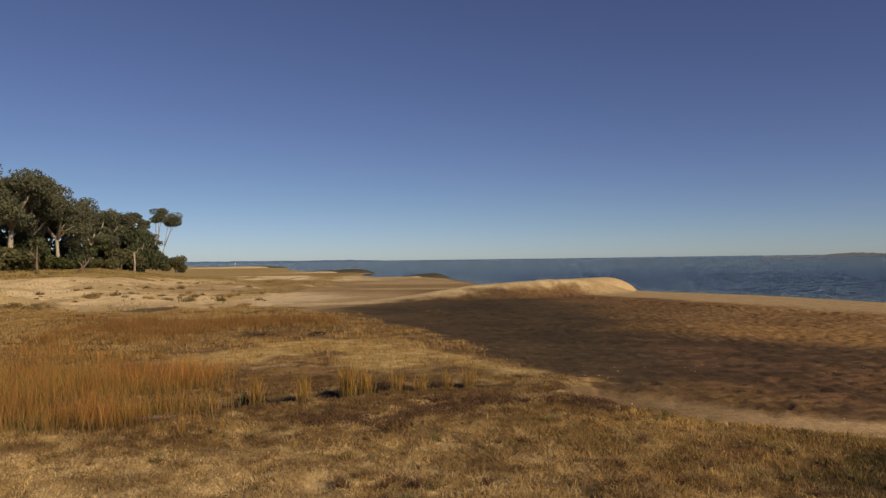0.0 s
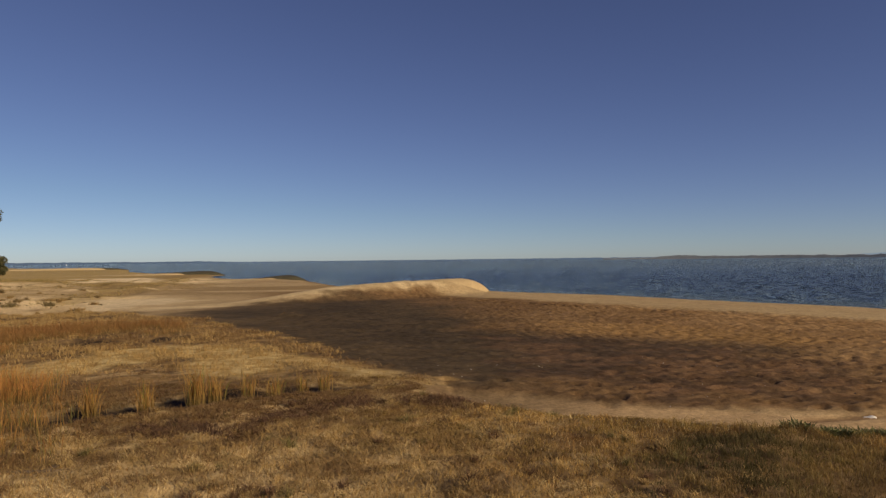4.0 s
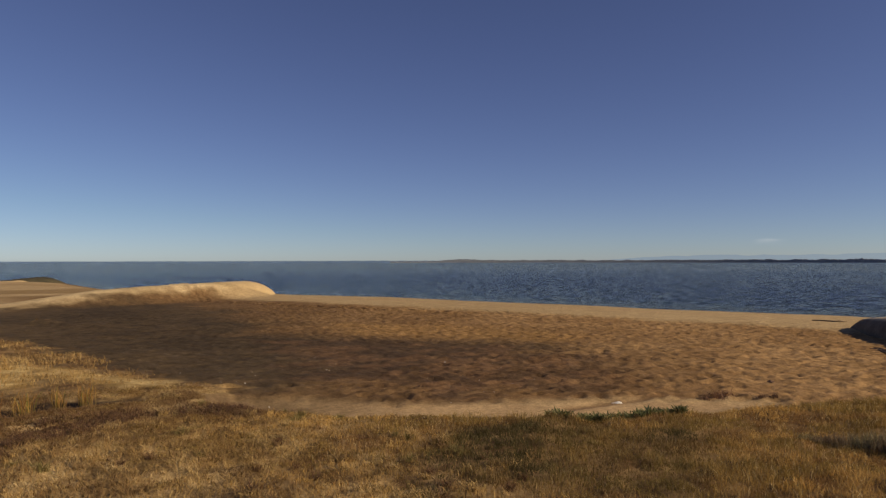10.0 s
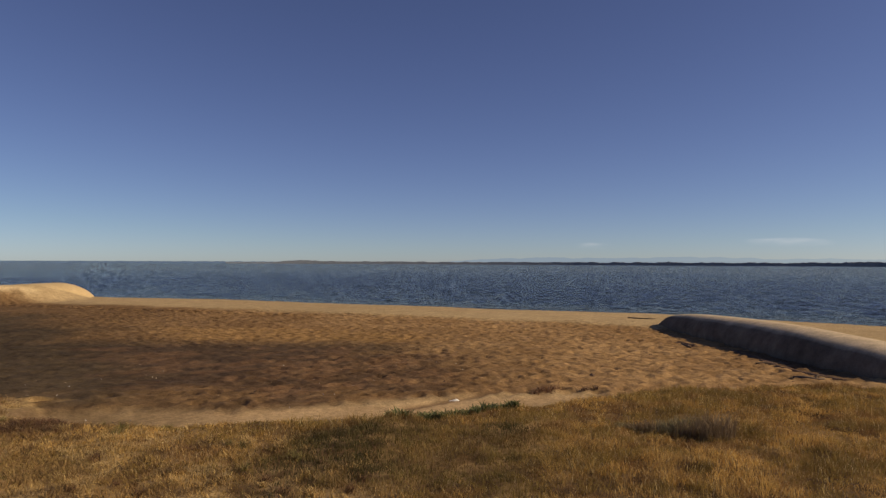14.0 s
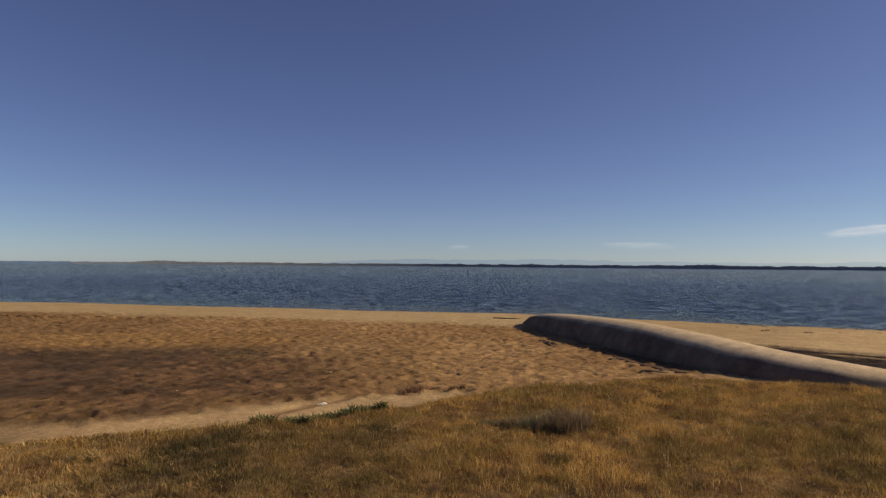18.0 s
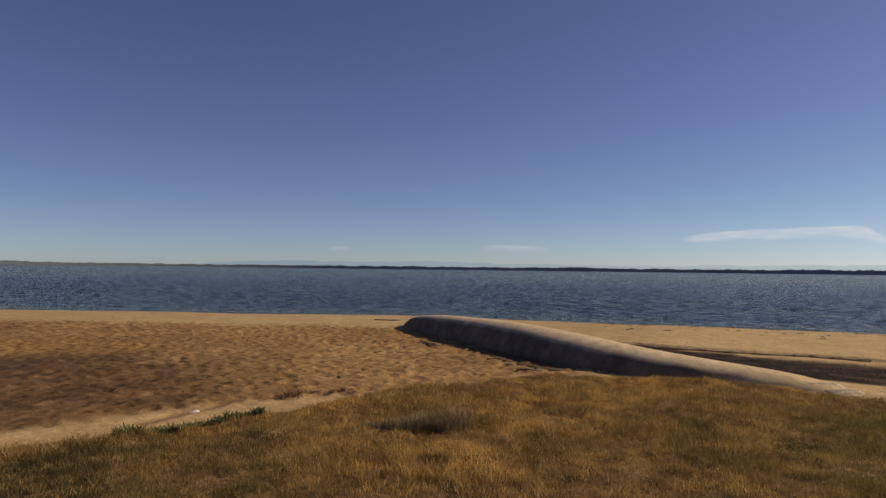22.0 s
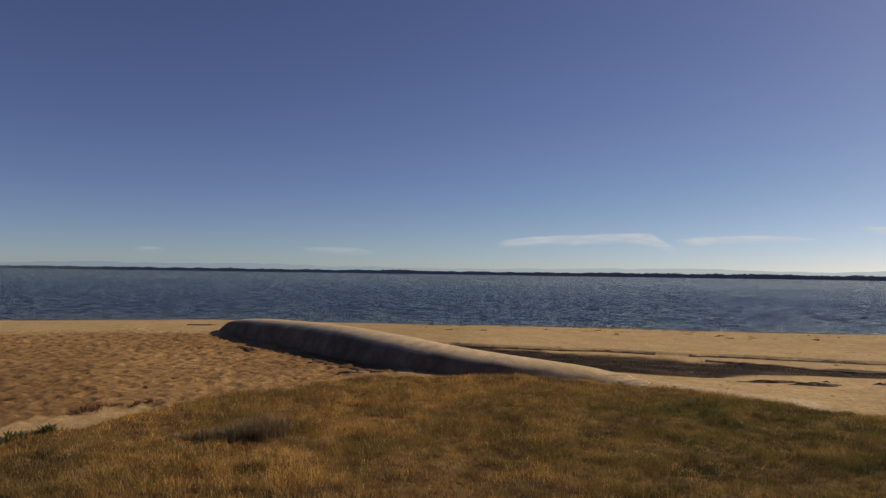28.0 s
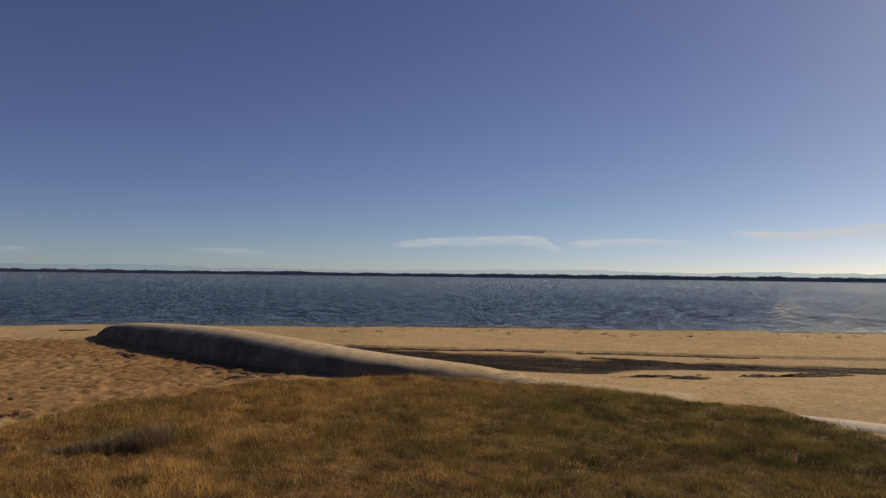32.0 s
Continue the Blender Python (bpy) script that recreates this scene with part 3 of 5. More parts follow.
    c = lerp(c, np.array([0.095, 0.066, 0.042]), smooth(2.0, 0.8, along(x, y, DAMP_STRIP) + rag * 2.0) * 0.85)
    c = lerp(c, np.array([0.48, 0.36, 0.16]), dune * 0.5 * smooth(0.52, 0.64, fbm(x * 0.35, y * 0.3, 114, 3)))
    flat = smooth(54, 66, y) * smooth(-45, -10, x) * 0.8
    c = lerp(c, np.array([0.27, 0.18, 0.08]), flat * smooth(0.36, 0.5, fbm(x * 0.06, y * 0.13, 103)) * 0.9)
    c = lerp(c, np.array([0.70, 0.565, 0.35]), smooth(-0.8, 1.2, inside(x, y, LEFT_PALE) + rag * 3) * 0.85)
    c = lerp(c, np.array([0.82, 0.665, 0.42]), smooth(-2.0, 2.0, inside(x, y, FAR_PALE) + rag * 4) * 0.95)
    verts = np.stack([x, y, z], -1).reshape(-1, 3)
    ob = new("ground", mesh_from("ground", verts, grid_faces(len(xs), len(ys)), EARTH, c.reshape(-1, 3), True))
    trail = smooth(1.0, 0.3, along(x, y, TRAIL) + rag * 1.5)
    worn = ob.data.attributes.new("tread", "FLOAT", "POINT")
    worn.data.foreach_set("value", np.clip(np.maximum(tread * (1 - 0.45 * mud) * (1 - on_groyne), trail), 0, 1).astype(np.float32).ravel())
    return tagged(ob, "sandy lake shore with trodden brown sand, dark mud and dry meadow", "ground", kind="structure")


def build_water():
    xs = steps([(-4900, -160, 700, 40), (-160, 16, 8, 0.8), (16, 36, 2.0, 0.6), (36, 110, 0.37, 0.7), (110, 320, 0.85, 8.0), (320, 4900, 20, 700)])
    ys = steps([(-4900, -160, 700, 20), (-160, -35, 4, 0.8), (-35, 100, 0.45, 0.6), (100, 320, 0.75, 8.0), (320, 4900, 20, 700)])
    x, y = np.meshgrid(xs, ys)
    # wind waves, steepest out on open water, dying at the strand
    open_water = smooth(0.2, 9.0, -inside(x, y, SHORE)) * smooth(330, 250, np.hypot(x, y))
    r = np.random.default_rng(17)
    z = np.zeros(x.shape)
    for k in range(22):
        turn, length = radians(-25 + r.normal(0, 34)), r.uniform(1.2, 3.2)
        u = (x * math.cos(turn) + y * math.sin(turn)) / length * 2 * math.pi + r.uniform(0, 6.28) + 2.2 * fbm(x * 0.08 + k, y * 0.08, 200 + k, 2)
        z += (1 - 2 * np.abs(np.sin(u / 2)) ** 0.8) * length * 0.0065
    z += (fbm(x * 0.9, y * 0.6, 230, 3) - 0.5) * 0.16
    verts = np.stack([x, y, WATER + z * open_water * (0.5 + 0.9 * fbm(x * 0.03, y * 0.03, 240, 3))], -1).reshape(-1, 3)
    ob = new("water", mesh_from("water", verts, grid_faces(len(xs), len(ys)), WATERY, None, True))
    return tagged(ob, "wind-rippled dark blue lake water", "water", kind="structure")


# ---- grass ----
def blades(name, px, py, pz, high, wide, lean, colour, mat, label, category, thing=False, foot=None):
    """Bent blades, five points each, joined into one mesh; foot is the colour low on the stem."""
    n = len(px)
    turn, way = rng.uniform(0, 2 * math.pi, n), rng.uniform(0, 2 * math.pi, n)
    ox, oy = np.cos(turn) * wide / 2, np.sin(turn) * wide / 2
    lx, ly = np.cos(way) * lean * high, np.sin(way) * lean * high
    v = np.empty((n, 5, 3), np.float32)
    for k, (t, s) in enumerate(((0, 1), (0, -1), (0.55, -0.8), (0.55, 0.8), (1, 0))):
        v[:, k, 0] = px + ox * s + lx * t * t
        v[:, k, 1] = py + oy * s + ly * t * t
        v[:, k, 2] = pz + high * t * (1 - 0.25 * lean * t) - (0.01 if t == 0 else 0)
    i = (np.arange(n) * 5)[:, None]
    quads, tips = i + np.array([[0, 1, 2, 3]]), i + np.array([[3, 2, 4]])
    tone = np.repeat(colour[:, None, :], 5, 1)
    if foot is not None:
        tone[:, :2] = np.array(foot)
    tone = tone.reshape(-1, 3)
    ob = new(name, mesh_from(name, v.reshape(-1, 3), [quads, tips], mat, tone))
    return tagged(ob, label, category, kind="" if thing else "stuff")


def scatter_tufts(n, box, weight, per, spread):
    """Blade roots in tufts: tuft centres drawn with a weight, then blades about them."""
    cx, cy = rng.uniform(box[0], box[1], n), rng.uniform(box[2], box[3], n)
    keep = rng.random(n) < weight(cx, cy)
    cx, cy = np.repeat(cx[keep], per), np.repeat(cy[keep], per)
    ids = np.repeat(np.arange(keep.sum()), per)
    return cx + rng.normal(0, spread, len(cx)), cy + rng.normal(0, spread, len(cy)), ids


def scrubby(x, y):
    """Where grass has closed over the far dunes, from 0 to 1."""
    return smooth(1.5, -3.0, inside(x, y, DUNE_SAND) + (fbm(x * 0.14, y * 0.14, 71, 3) - 0.5) * 8) * smooth(52, 68, np.hypot(x, y)) * smooth(-12, -17, x)


def meadow_weight(x, y):
    r, az = np.hypot(x, y), np.degrees(np.arctan2(x, y))
    wet = smooth(0.3, 0.8, wet_hollow(x, y) + (fbm(x * 1.8, y * 1.8, 63) - 0.5) * 0.9)
    m = bank(x, y) + (fbm(x * 0.9, y * 0.9, 61) - 0.5) * (1 + 1.2 * smooth(12, 15, y)) + 0.3 * smooth(12, 15, y)
    wet = wet * smooth(0.9, 1.9, along(x, y, DAMP_STRIP) + (fbm(x * 0.9, y * 0.9, 62) - 0.5))
    return wet * smooth(-0.15, 0.25, m) * (0.12 + 0.88 * (r > 6.3)) * (r > 1.2) * (r < 46) * (az > -38) * (az < 127)


DARK_TUFT = [(8.95, 5.42), (9.1, 5.0), (9.2, 4.6), (9.35, 4.2), (9.48, 3.92), (9.95, 4.0), (9.85, 4.5), (9.55, 4.95), (9.2, 5.4)]


def straw_patches(x, y):
    """Where bleached straw lies on top, from 0 to 1, in patches a foot or so wide."""
    return smooth(0.46, 0.54, 0.35 * fbm(x * 1.3, y * 1.6, 187, 2) + 0.35 * fbm(x * 3.3, y * 3.8, 188, 2) + 0.30 * fbm(x * 7.0, y * 8.5, 189, 2))


def build_grass():
    def lush(x, y):
        # thick grass lies towards the tube; to the north it thins out to litter
        return meadow_weight(x, y) * (0.8 + 0.2 * smooth(0.38, 0.52, fbm(x * 2.4, y * 2.4, 36, 3))) * smooth(0.5, 5.5, x + (fbm(x * 0.5, y * 0.5, 7) - 0.5) * 5 - smooth(10, 12, y) * 3)

    x, y, ids = scatter_tufts(84000, (-3, 18, -11, 13), lush, 14, 0.075)
    k = ids.max() + 1
    shade = rng.random(k)
    patch = smooth(0.30, 0.70, fbm(x * 1.1, y * 1.1, 19))
    small = smooth(0.30, 0.70, fbm(x * 3.0, y * 3.0, 27, 3))
    dark = smooth(-0.15, 0.06, inside(x, y, DARK_TUFT) + (fbm(x * 2, y * 2, 23) - 0.5) * 0.25)
    high = 0.145 * (0.35 + 0.65 * shade[ids]) * rng.uniform(0.45, 1.2, len(x)) * (0.38 + 0.45 * patch + 0.45 * small) * (0.48 + 0.52 * smooth(2.5, 6.5, x))
    green = (0.45 + 0.55 * smooth(0.36, 0.56, fbm(x * 0.45, y * 0.45, 5))) * smooth(5.0, 2.2, np.hypot(x - 10.6, (y + 3.9) * 0.85) + rng.normal(0, 0.8, len(x)))
    tuft_shade = smooth(0.56, 0.66, fbm(x * 0.75, y * 0.9, 33))[:, None]
    golden = lerp(np.array([0.37, 0.205, 0.050]), np.array([0.70, 0.455, 0.145]), np.clip(shade[ids] * 0.6 + small * 0.5, 0, 1))
    golden = lerp(golden, np.array([0.17, 0.105, 0.048]), np.clip(0.9 * (rng.random(len(x)) < 0.13) + 0.35 * smooth(0.45, 0.65, fbm(x * 1.3, y * 1.6, 35)), 0, 0.95))
    golden = lerp(golden, np.array([0.25, 0.135, 0.055]), 0.75 * smooth(0.52, 0.60, fbm(x * 2.3, y * 2.6, 52, 3)))
    golden = lerp(golden, np.array([0.26, 0.185, 0.050]), 0.6 * smooth(0.52, 0.60, fbm(x * 1.9, y * 2.2, 58, 3)))
    golden = lerp(golden, np.array([0.74, 0.59, 0.30]), 0.8 * (rng.random(len(x)) < 0.07))
    colour = lerp(golden, np.array([0.14, 0.145, 0.037]), np.clip(green * 0.95 + 0.12 * rng.random(len(x)), 0, 0.95))
    # dark patches paint in the shadow among tufts
    colour = colour + (np.array([0.105, 0.085, 0.032]) - colour) * tuft_shade * 0.3
    olive = smooth(2.8, 1.1, np.hypot(x - 6.0, (y - 6.4) * 1.1) + (fbm(x * 1.2, y * 1.2, 28, 3) - 0.5) * 2.5)
    colour = lerp(colour, np.array([0.115, 0.092, 0.034]), olive * 0.62)
    deep = np.zeros(len(x))
    for px, py, wide in ((5.3, 7.1, 0.5), (4.35, 7.0, 0.4), (3.7, 6.4, 0.4), (5.7, 7.7, 0.5), (4.9, 6.2, 0.3), (7.6, 6.4, 0.35), (10.8, -0.7, 0.5), (9.0, -1.8, 0.45), (11.6, 1.9, 0.3)):
        deep = np.maximum(deep, smooth(1.3, 0.5, np.hypot((x - px) * 0.8, y - py) / wide + (fbm(x * 2.2, y * 2.2, 25) - 0.5) * 1.4))
    deep = np.maximum(deep, smooth(0.53, 0.62, fbm(x * 1.5, y * 1.9, 26, 3)) * np.clip(green, 0, 1) * 0.9)
    colour = lerp(colour, np.array([0.070, 0.064, 0.026]), deep * 0.75)
    colour = lerp(colour, np.array([0.18, 0.135, 0.060]), dark * 0.8)
    blades("dry_grass", x, y, ground_height(x, y), high, 0.0064 * rng.uniform(0.7, 1.3, len(x)), rng.uniform(0.2, 1.0, len(x)), colour, GRASS,
           "short golden-brown dry grass with green patches on the bank", "grass")

    def sparse(x, y):
        return meadow_weight(x, y) * smooth(6.5, 1.0, x - smooth(10, 12, y) * 3) * (0.25 + 0.75 * smooth(0.38, 0.6, fbm(x * 0.8, y * 1.1, 29)))

    x, y, ids = scatter_tufts(52000, (-26, 8, 2, 44), sparse, 7, 0.09)
    x1, y1, more = scatter_tufts(13000, (-8, 6, 5.5, 14), lambda a, b: meadow_weight(a, b) * smooth(6.5, 1.0, a) * (np.hypot(a, b) > 5.5) * (0.22 + 0.78 * smooth(0.45, 0.56, fbm(a * 1.9, b * 2.3, 29, 3))) * (1 - 0.45 * smooth(9.4, 8.4, b) * smooth(2, -1.5, a)), 11, 0.055)
    x, y, ids = np.append(x, x1), np.append(y, y1), np.append(ids, more + ids.max() + 1)
    x2, y2, more = scatter_tufts(5200, (-9, 9, -12, 6), lambda a, b: smooth(5.0, 3.0, a) * (np.hypot(a, b) < 12) * (np.degrees(np.arctan2(a, b)) < 180) + (np.hypot(a, b) < 5.0), 8, 0.08)
    x, y, ids = np.append(x, x2), np.append(y, y2), np.append(ids, more + ids.max() + 1)
    k = ids.max() + 1
    tint, odd = rng.random(k), rng.random(k)
    colour = lerp(np.array([0.40, 0.255, 0.085]), np.array([0.60, 0.43, 0.18]), tint[ids])
    brown = 0.12 + 0.75 * (1 - straw_patches(x, y)) + 0.6 * (odd[ids] < 0.15) + 0.6 * smooth(9.8, 11.2, y) * smooth(18, 14, y)
    brown = brown * (1 - 0.3 * smooth(-1.5, 0.5, x) * smooth(11, 9.5, y))
    brown = brown * (1 - 0.8 * smooth(2.0, 1.0, np.minimum(along(x, y, STRAW), along(x, y, EDGE_STRAW) + 0.8))) * (1 - 0.65 * smooth(17, 22, y) * smooth(-4, -9, x))
    colour = lerp(colour, np.array([0.19, 0.110, 0.050]), np.clip(brown, 0, 0.92))
    r = np.hypot(x, y)
    blades("dry_stubble", x, y, ground_height(x, y), (0.075 + 0.05 * smooth(14, 20, r)) * rng.uniform(0.4, 1.5, len(x)), (0.0085 + 0.008 * smooth(12, 24, r)) * rng.uniform(0.7, 1.3, len(x)),
           rng.uniform(0.3, 1.6, len(x)), colour, GRASS, "straw-coloured and brown dead stubble on sandy ground", "grass")


HEATHER = [(-1.6, 10.5), (-0.5, 10.15), (0.0, 10.8), (0.6, 11.4), (1.3, 11.75), (3.2, 11.35)]


def build_grass_clump():
    """The one tall dark clump standing out of the short grass."""
    n = 6000
    x, y = rng.uniform(8.6, 10.1, n), rng.uniform(3.6, 5.7, n)
    keep = inside(x, y, DARK_TUFT) + (fbm(x * 3, y * 3, 24, 3) - 0.5) * 0.2 > 0.0
    x, y = x[keep], y[keep]
    n = len(x)
    colour = lerp(np.array([0.17, 0.155, 0.085]), np.array([0.38, 0.32, 0.17]), rng.random(n) ** 1.5)
    colour = lerp(colour, np.array([0.22, 0.135, 0.088]), smooth(0.45, 0.6, fbm(x * 2.5, y * 2.5, 25, 2)) * 0.6)
    high = rng.uniform(0.20, 0.42, n) * (0.28 + 0.72 * smooth(5.5, 4.05, y))
    ob = blades("grass_clump", x - 9.4, y - 4.6, ground_height(x, y) - height_at(9.4, 4.6), high, 0.008 * rng.uniform(0.7, 1.3, n), rng.uniform(0.1, 0.8, n), colour, GRASS,
                "tall dark brown and grey-green grass clump in short golden grass", "grass clump", True)
    ob.location = (9.4, 4.6, height_at(9.4, 4.6))


def build_heather():
    """Dark wiry dead growth along the brow of the bank, and dry weed at the end of the sand path."""
    def weight(x, y):
        return smooth(0.55, 0.1, along(x, y, HEATHER) + (fbm(x * 1.7, y * 1.7, 155, 3) - 0.5) * 0.9)

    x, y, ids = scatter_tufts(4800, (-2.5, 4, 9.3, 12.6), weight, 12, 0.05)
    tint = rng.random(ids.max() + 1)
    colour = lerp(np.array([0.075, 0.045, 0.03]), np.array([0.26, 0.15, 0.08]), np.clip(tint[ids] * 0.8 + rng.normal(0, 0.15, len(x)), 0, 1))
    blades("dead_heather", x, y, ground_height(x, y), 0.10 * rng.uniform(0.4, 1.3, len(x)), 0.006 * rng.uniform(0.7, 1.4, len(x)), rng.uniform(0.3, 1.5, len(x)), colour, GRASS,
           "dark brown wiry dead growth along the brow of the bank", "dead plants")
    bx, by, colour = [], [], []
    for px, py, size, n, dark in ((12.3, 9.05, 0.17, 130, 0.3), (12.0, 9.15, 0.1, 60, 0.2), (13.05, 8.4, 0.05, 50, 1.0), (12.75, 8.5, 0.05, 50, 1.0)):
        bx.append(px + rng.normal(0, size, n))
        by.append(py + rng.normal(0, size * 0.6, n))
        tone = lerp(np.array([0.20, 0.11, 0.062]), np.array([0.36, 0.21, 0.12]), rng.random(n))
        colour.append(lerp(tone, np.array([0.085, 0.052, 0.036]), np.full(n, dark * 0.85)))
    x, y, n = np.concatenate(bx), np.concatenate(by), sum(len(b) for b in bx)
    blades("dead_weed", x, y, ground_height(x, y), rng.uniform(0.05, 0.2, n), rng.uniform(0.008, 0.02, n), rng.uniform(0.4, 1.5, n), np.concatenate(colour), GRASS,
           "brown withered weed beside the sand path", "dead plants")


def build_matted_straw():
    """Flattened dead grass lying over the sandy foreground."""
    def weight(x, y):
        return meadow_weight(x, y) * smooth(4.0, 2.0, x + (fbm(x * 0.8, y * 0.8, 185, 3) - 0.5) * 2.0) * (np.hypot(x, y) > 6.2)

    x, y, ids = scatter_tufts(21000, (-10, 7, 4.5, 15), weight, 13, 0.085)
    tint = rng.random(ids.max() + 1)
    sandy = smooth(9.6, 8.4, y + (fbm(x * 0.7, y * 0.7, 186) - 0.5) * 2.0) * smooth(2.5, -0.5, x)
    pale = np.clip(straw_patches(x, y) * (0.45 + 0.5 * sandy) + 0.3 * sandy, 0, 1)
    north = smooth(9.6, 10.8, y - 0.75 * (x + 2.0) * smooth(-2.0, 0.5, x) + (fbm(x * 0.9, y * 0.9, 184, 3) - 0.5) * 1.6) * smooth(2.0, 0.0, x)
    brown = np.maximum(smooth(0.50, 0.60, fbm(x * 1.5, y * 1.9, 183, 3)) * (1 - 0.6 * sandy), 0.75 * north)
    pale = pale * (1 - 0.7 * north)
    colour = lerp(np.array([0.27, 0.165, 0.052]), np.array([0.45, 0.325, 0.115]), tint[ids])
    colour = lerp(colour, np.array([0.84, 0.66, 0.35]), pale * 0.9)
    colour = lerp(colour, np.array([0.125, 0.070, 0.036]), np.clip(brown * 0.8 + 0.5 * (tint[ids] < 0.08), 0, 0.9))
    blades("matted_straw", x, y, ground_height(x, y), rng.uniform(0.03, 0.075, len(x)), 0.0085 * rng.uniform(0.6, 1.4, len(x)), rng.uniform(1.2, 2.8, len(x)), colour, GRASS,
           "matted pale and brown dead grass lying on sandy ground", "grass")


def build_foreground_tufts():
    """Single tufts of dead grass standing in the sandy foreground."""
    r = random.Random(77)
    kinds = []
    for lo, hi, label in (((0.09, 0.05, 0.03), (0.24, 0.14, 0.07), "dark brown dead grass tuft on sandy ground"), ((0.36, 0.24, 0.09), (0.60, 0.44, 0.19), "pale straw grass tuft on sandy ground"), ((0.16, 0.13, 0.05), (0.30, 0.25, 0.09), "olive grass tuft on sandy ground")):
        n = 70
        ob = blades("grass_tuft", rng.normal(0, 0.035, n), rng.normal(0, 0.035, n), np.zeros(n), rng.uniform(0.05, 0.17, n), rng.uniform(0.005, 0.010, n), rng.uniform(0.3, 1.5, n), lerp(np.array(lo), np.array(hi), rng.random(n)), GRASS, label, "grass tuft", True)
        kinds.append(tagged(ob, group="grass tufts in the foreground"))
    n = 0
    while n < 150:
        x, y = r.uniform(-6.5, 5.0), r.uniform(5.6, 12.0)
        if math.hypot(x, y) < 6.0 or math.degrees(math.atan2(x, y)) < -36 or float(fbm(np.array([x * 0.8]), np.array([y * 0.8]), 171, 3)[0]) < 0.44:
            continue
        s = r.uniform(0.6, 1.3)
        ob = kinds[n] if n < 3 else copy_thing(kinds[r.choice((0, 0, 1, 1, 2))], Matrix.Identity(4))
        ob.matrix_basis = pose(x, y, height_at(x, y) - 0.005, 0, 0, r.uniform(0, 360)) @ Matrix.Diagonal((s, s, s * r.uniform(0.7, 1.1), 1))
        n += 1


def reed_weight(x, y):
    bed = smooth(0.40, 0.56, fbm(x * 0.35, y * 0.5, 15))
    a = smooth(-2.6, -4.4, x + 0.35 * (y - 12)) * smooth(9.4, 10.4, y + 0.1 * x + 0.6) * smooth(16.5, 13.5, y)
    b = smooth(-2.5, -5, x) * smooth(23.5, 25, y) * smooth(31, 28.5, y) * 0.4
    c = smooth(-5, -8, x) * smooth(16, 18, y) * smooth(30, 24, y) * 0.2
    return np.clip(a * (0.25 + 0.75 * bed) + (b + c) * bed, 0, 1) * (np.degrees(np.arctan2(x, y)) > -38)


def build_reeds():
    x, y, ids = scatter_tufts(9500, (-18, 1, 8, 33), reed_weight, 34, 0.15)
    k = ids.max() + 1
    tall, tint = rng.uniform(0.55, 1.15, k), rng.random(k)
    high = (0.60 - 0.25 * smooth(16, 19, y[:])) * tall[ids] * (0.6 + 0.7 * fbm(x * 1.1, y * 1.1, 47, 3)) * rng.uniform(0.45, 1.2, len(x))
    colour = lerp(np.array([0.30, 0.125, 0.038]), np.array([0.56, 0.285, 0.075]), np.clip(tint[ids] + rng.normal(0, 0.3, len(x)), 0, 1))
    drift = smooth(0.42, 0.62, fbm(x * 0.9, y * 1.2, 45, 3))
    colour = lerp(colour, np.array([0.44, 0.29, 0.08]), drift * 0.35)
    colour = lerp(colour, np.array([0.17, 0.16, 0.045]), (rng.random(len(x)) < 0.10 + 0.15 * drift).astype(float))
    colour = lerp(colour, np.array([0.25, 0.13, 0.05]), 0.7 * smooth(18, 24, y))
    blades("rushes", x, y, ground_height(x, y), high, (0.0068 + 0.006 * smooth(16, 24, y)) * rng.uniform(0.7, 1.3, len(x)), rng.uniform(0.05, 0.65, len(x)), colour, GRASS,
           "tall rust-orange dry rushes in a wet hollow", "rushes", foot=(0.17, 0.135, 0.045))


def build_tussocks():
    """Lone rush tussocks at the edge of the hollow."""
    for px, py, size, n in ((-2.1, 12.2, 0.62, 90), (-1.35, 12.5, 0.75, 150), (-1.05, 12.7, 0.62, 90), (-0.5, 13.0, 0.55, 70), (0.0, 13.1, 0.5, 60), (0.5, 13.3, 0.45, 50), (0.9, 13.4, 0.5, 60), (-2.9, 12.0, 0.6, 80)):
        x, y = px + rng.normal(0, 0.065, n), py + rng.normal(0, 0.065, n)
        colour = lerp(np.array([0.36, 0.17, 0.045]), np.array([0.52, 0.33, 0.09]), rng.random(n))
        colour[: n // 9] = (0.16, 0.19, 0.04)
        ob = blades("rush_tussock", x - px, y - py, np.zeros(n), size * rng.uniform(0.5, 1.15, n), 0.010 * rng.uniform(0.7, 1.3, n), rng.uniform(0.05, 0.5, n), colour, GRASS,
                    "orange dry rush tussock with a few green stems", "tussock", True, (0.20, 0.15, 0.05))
        ob.location = (px, py, float(ground_height(np.array([px]), np.array([py]))[0]))
        tagged(ob, group="rush tussocks by the hollow")


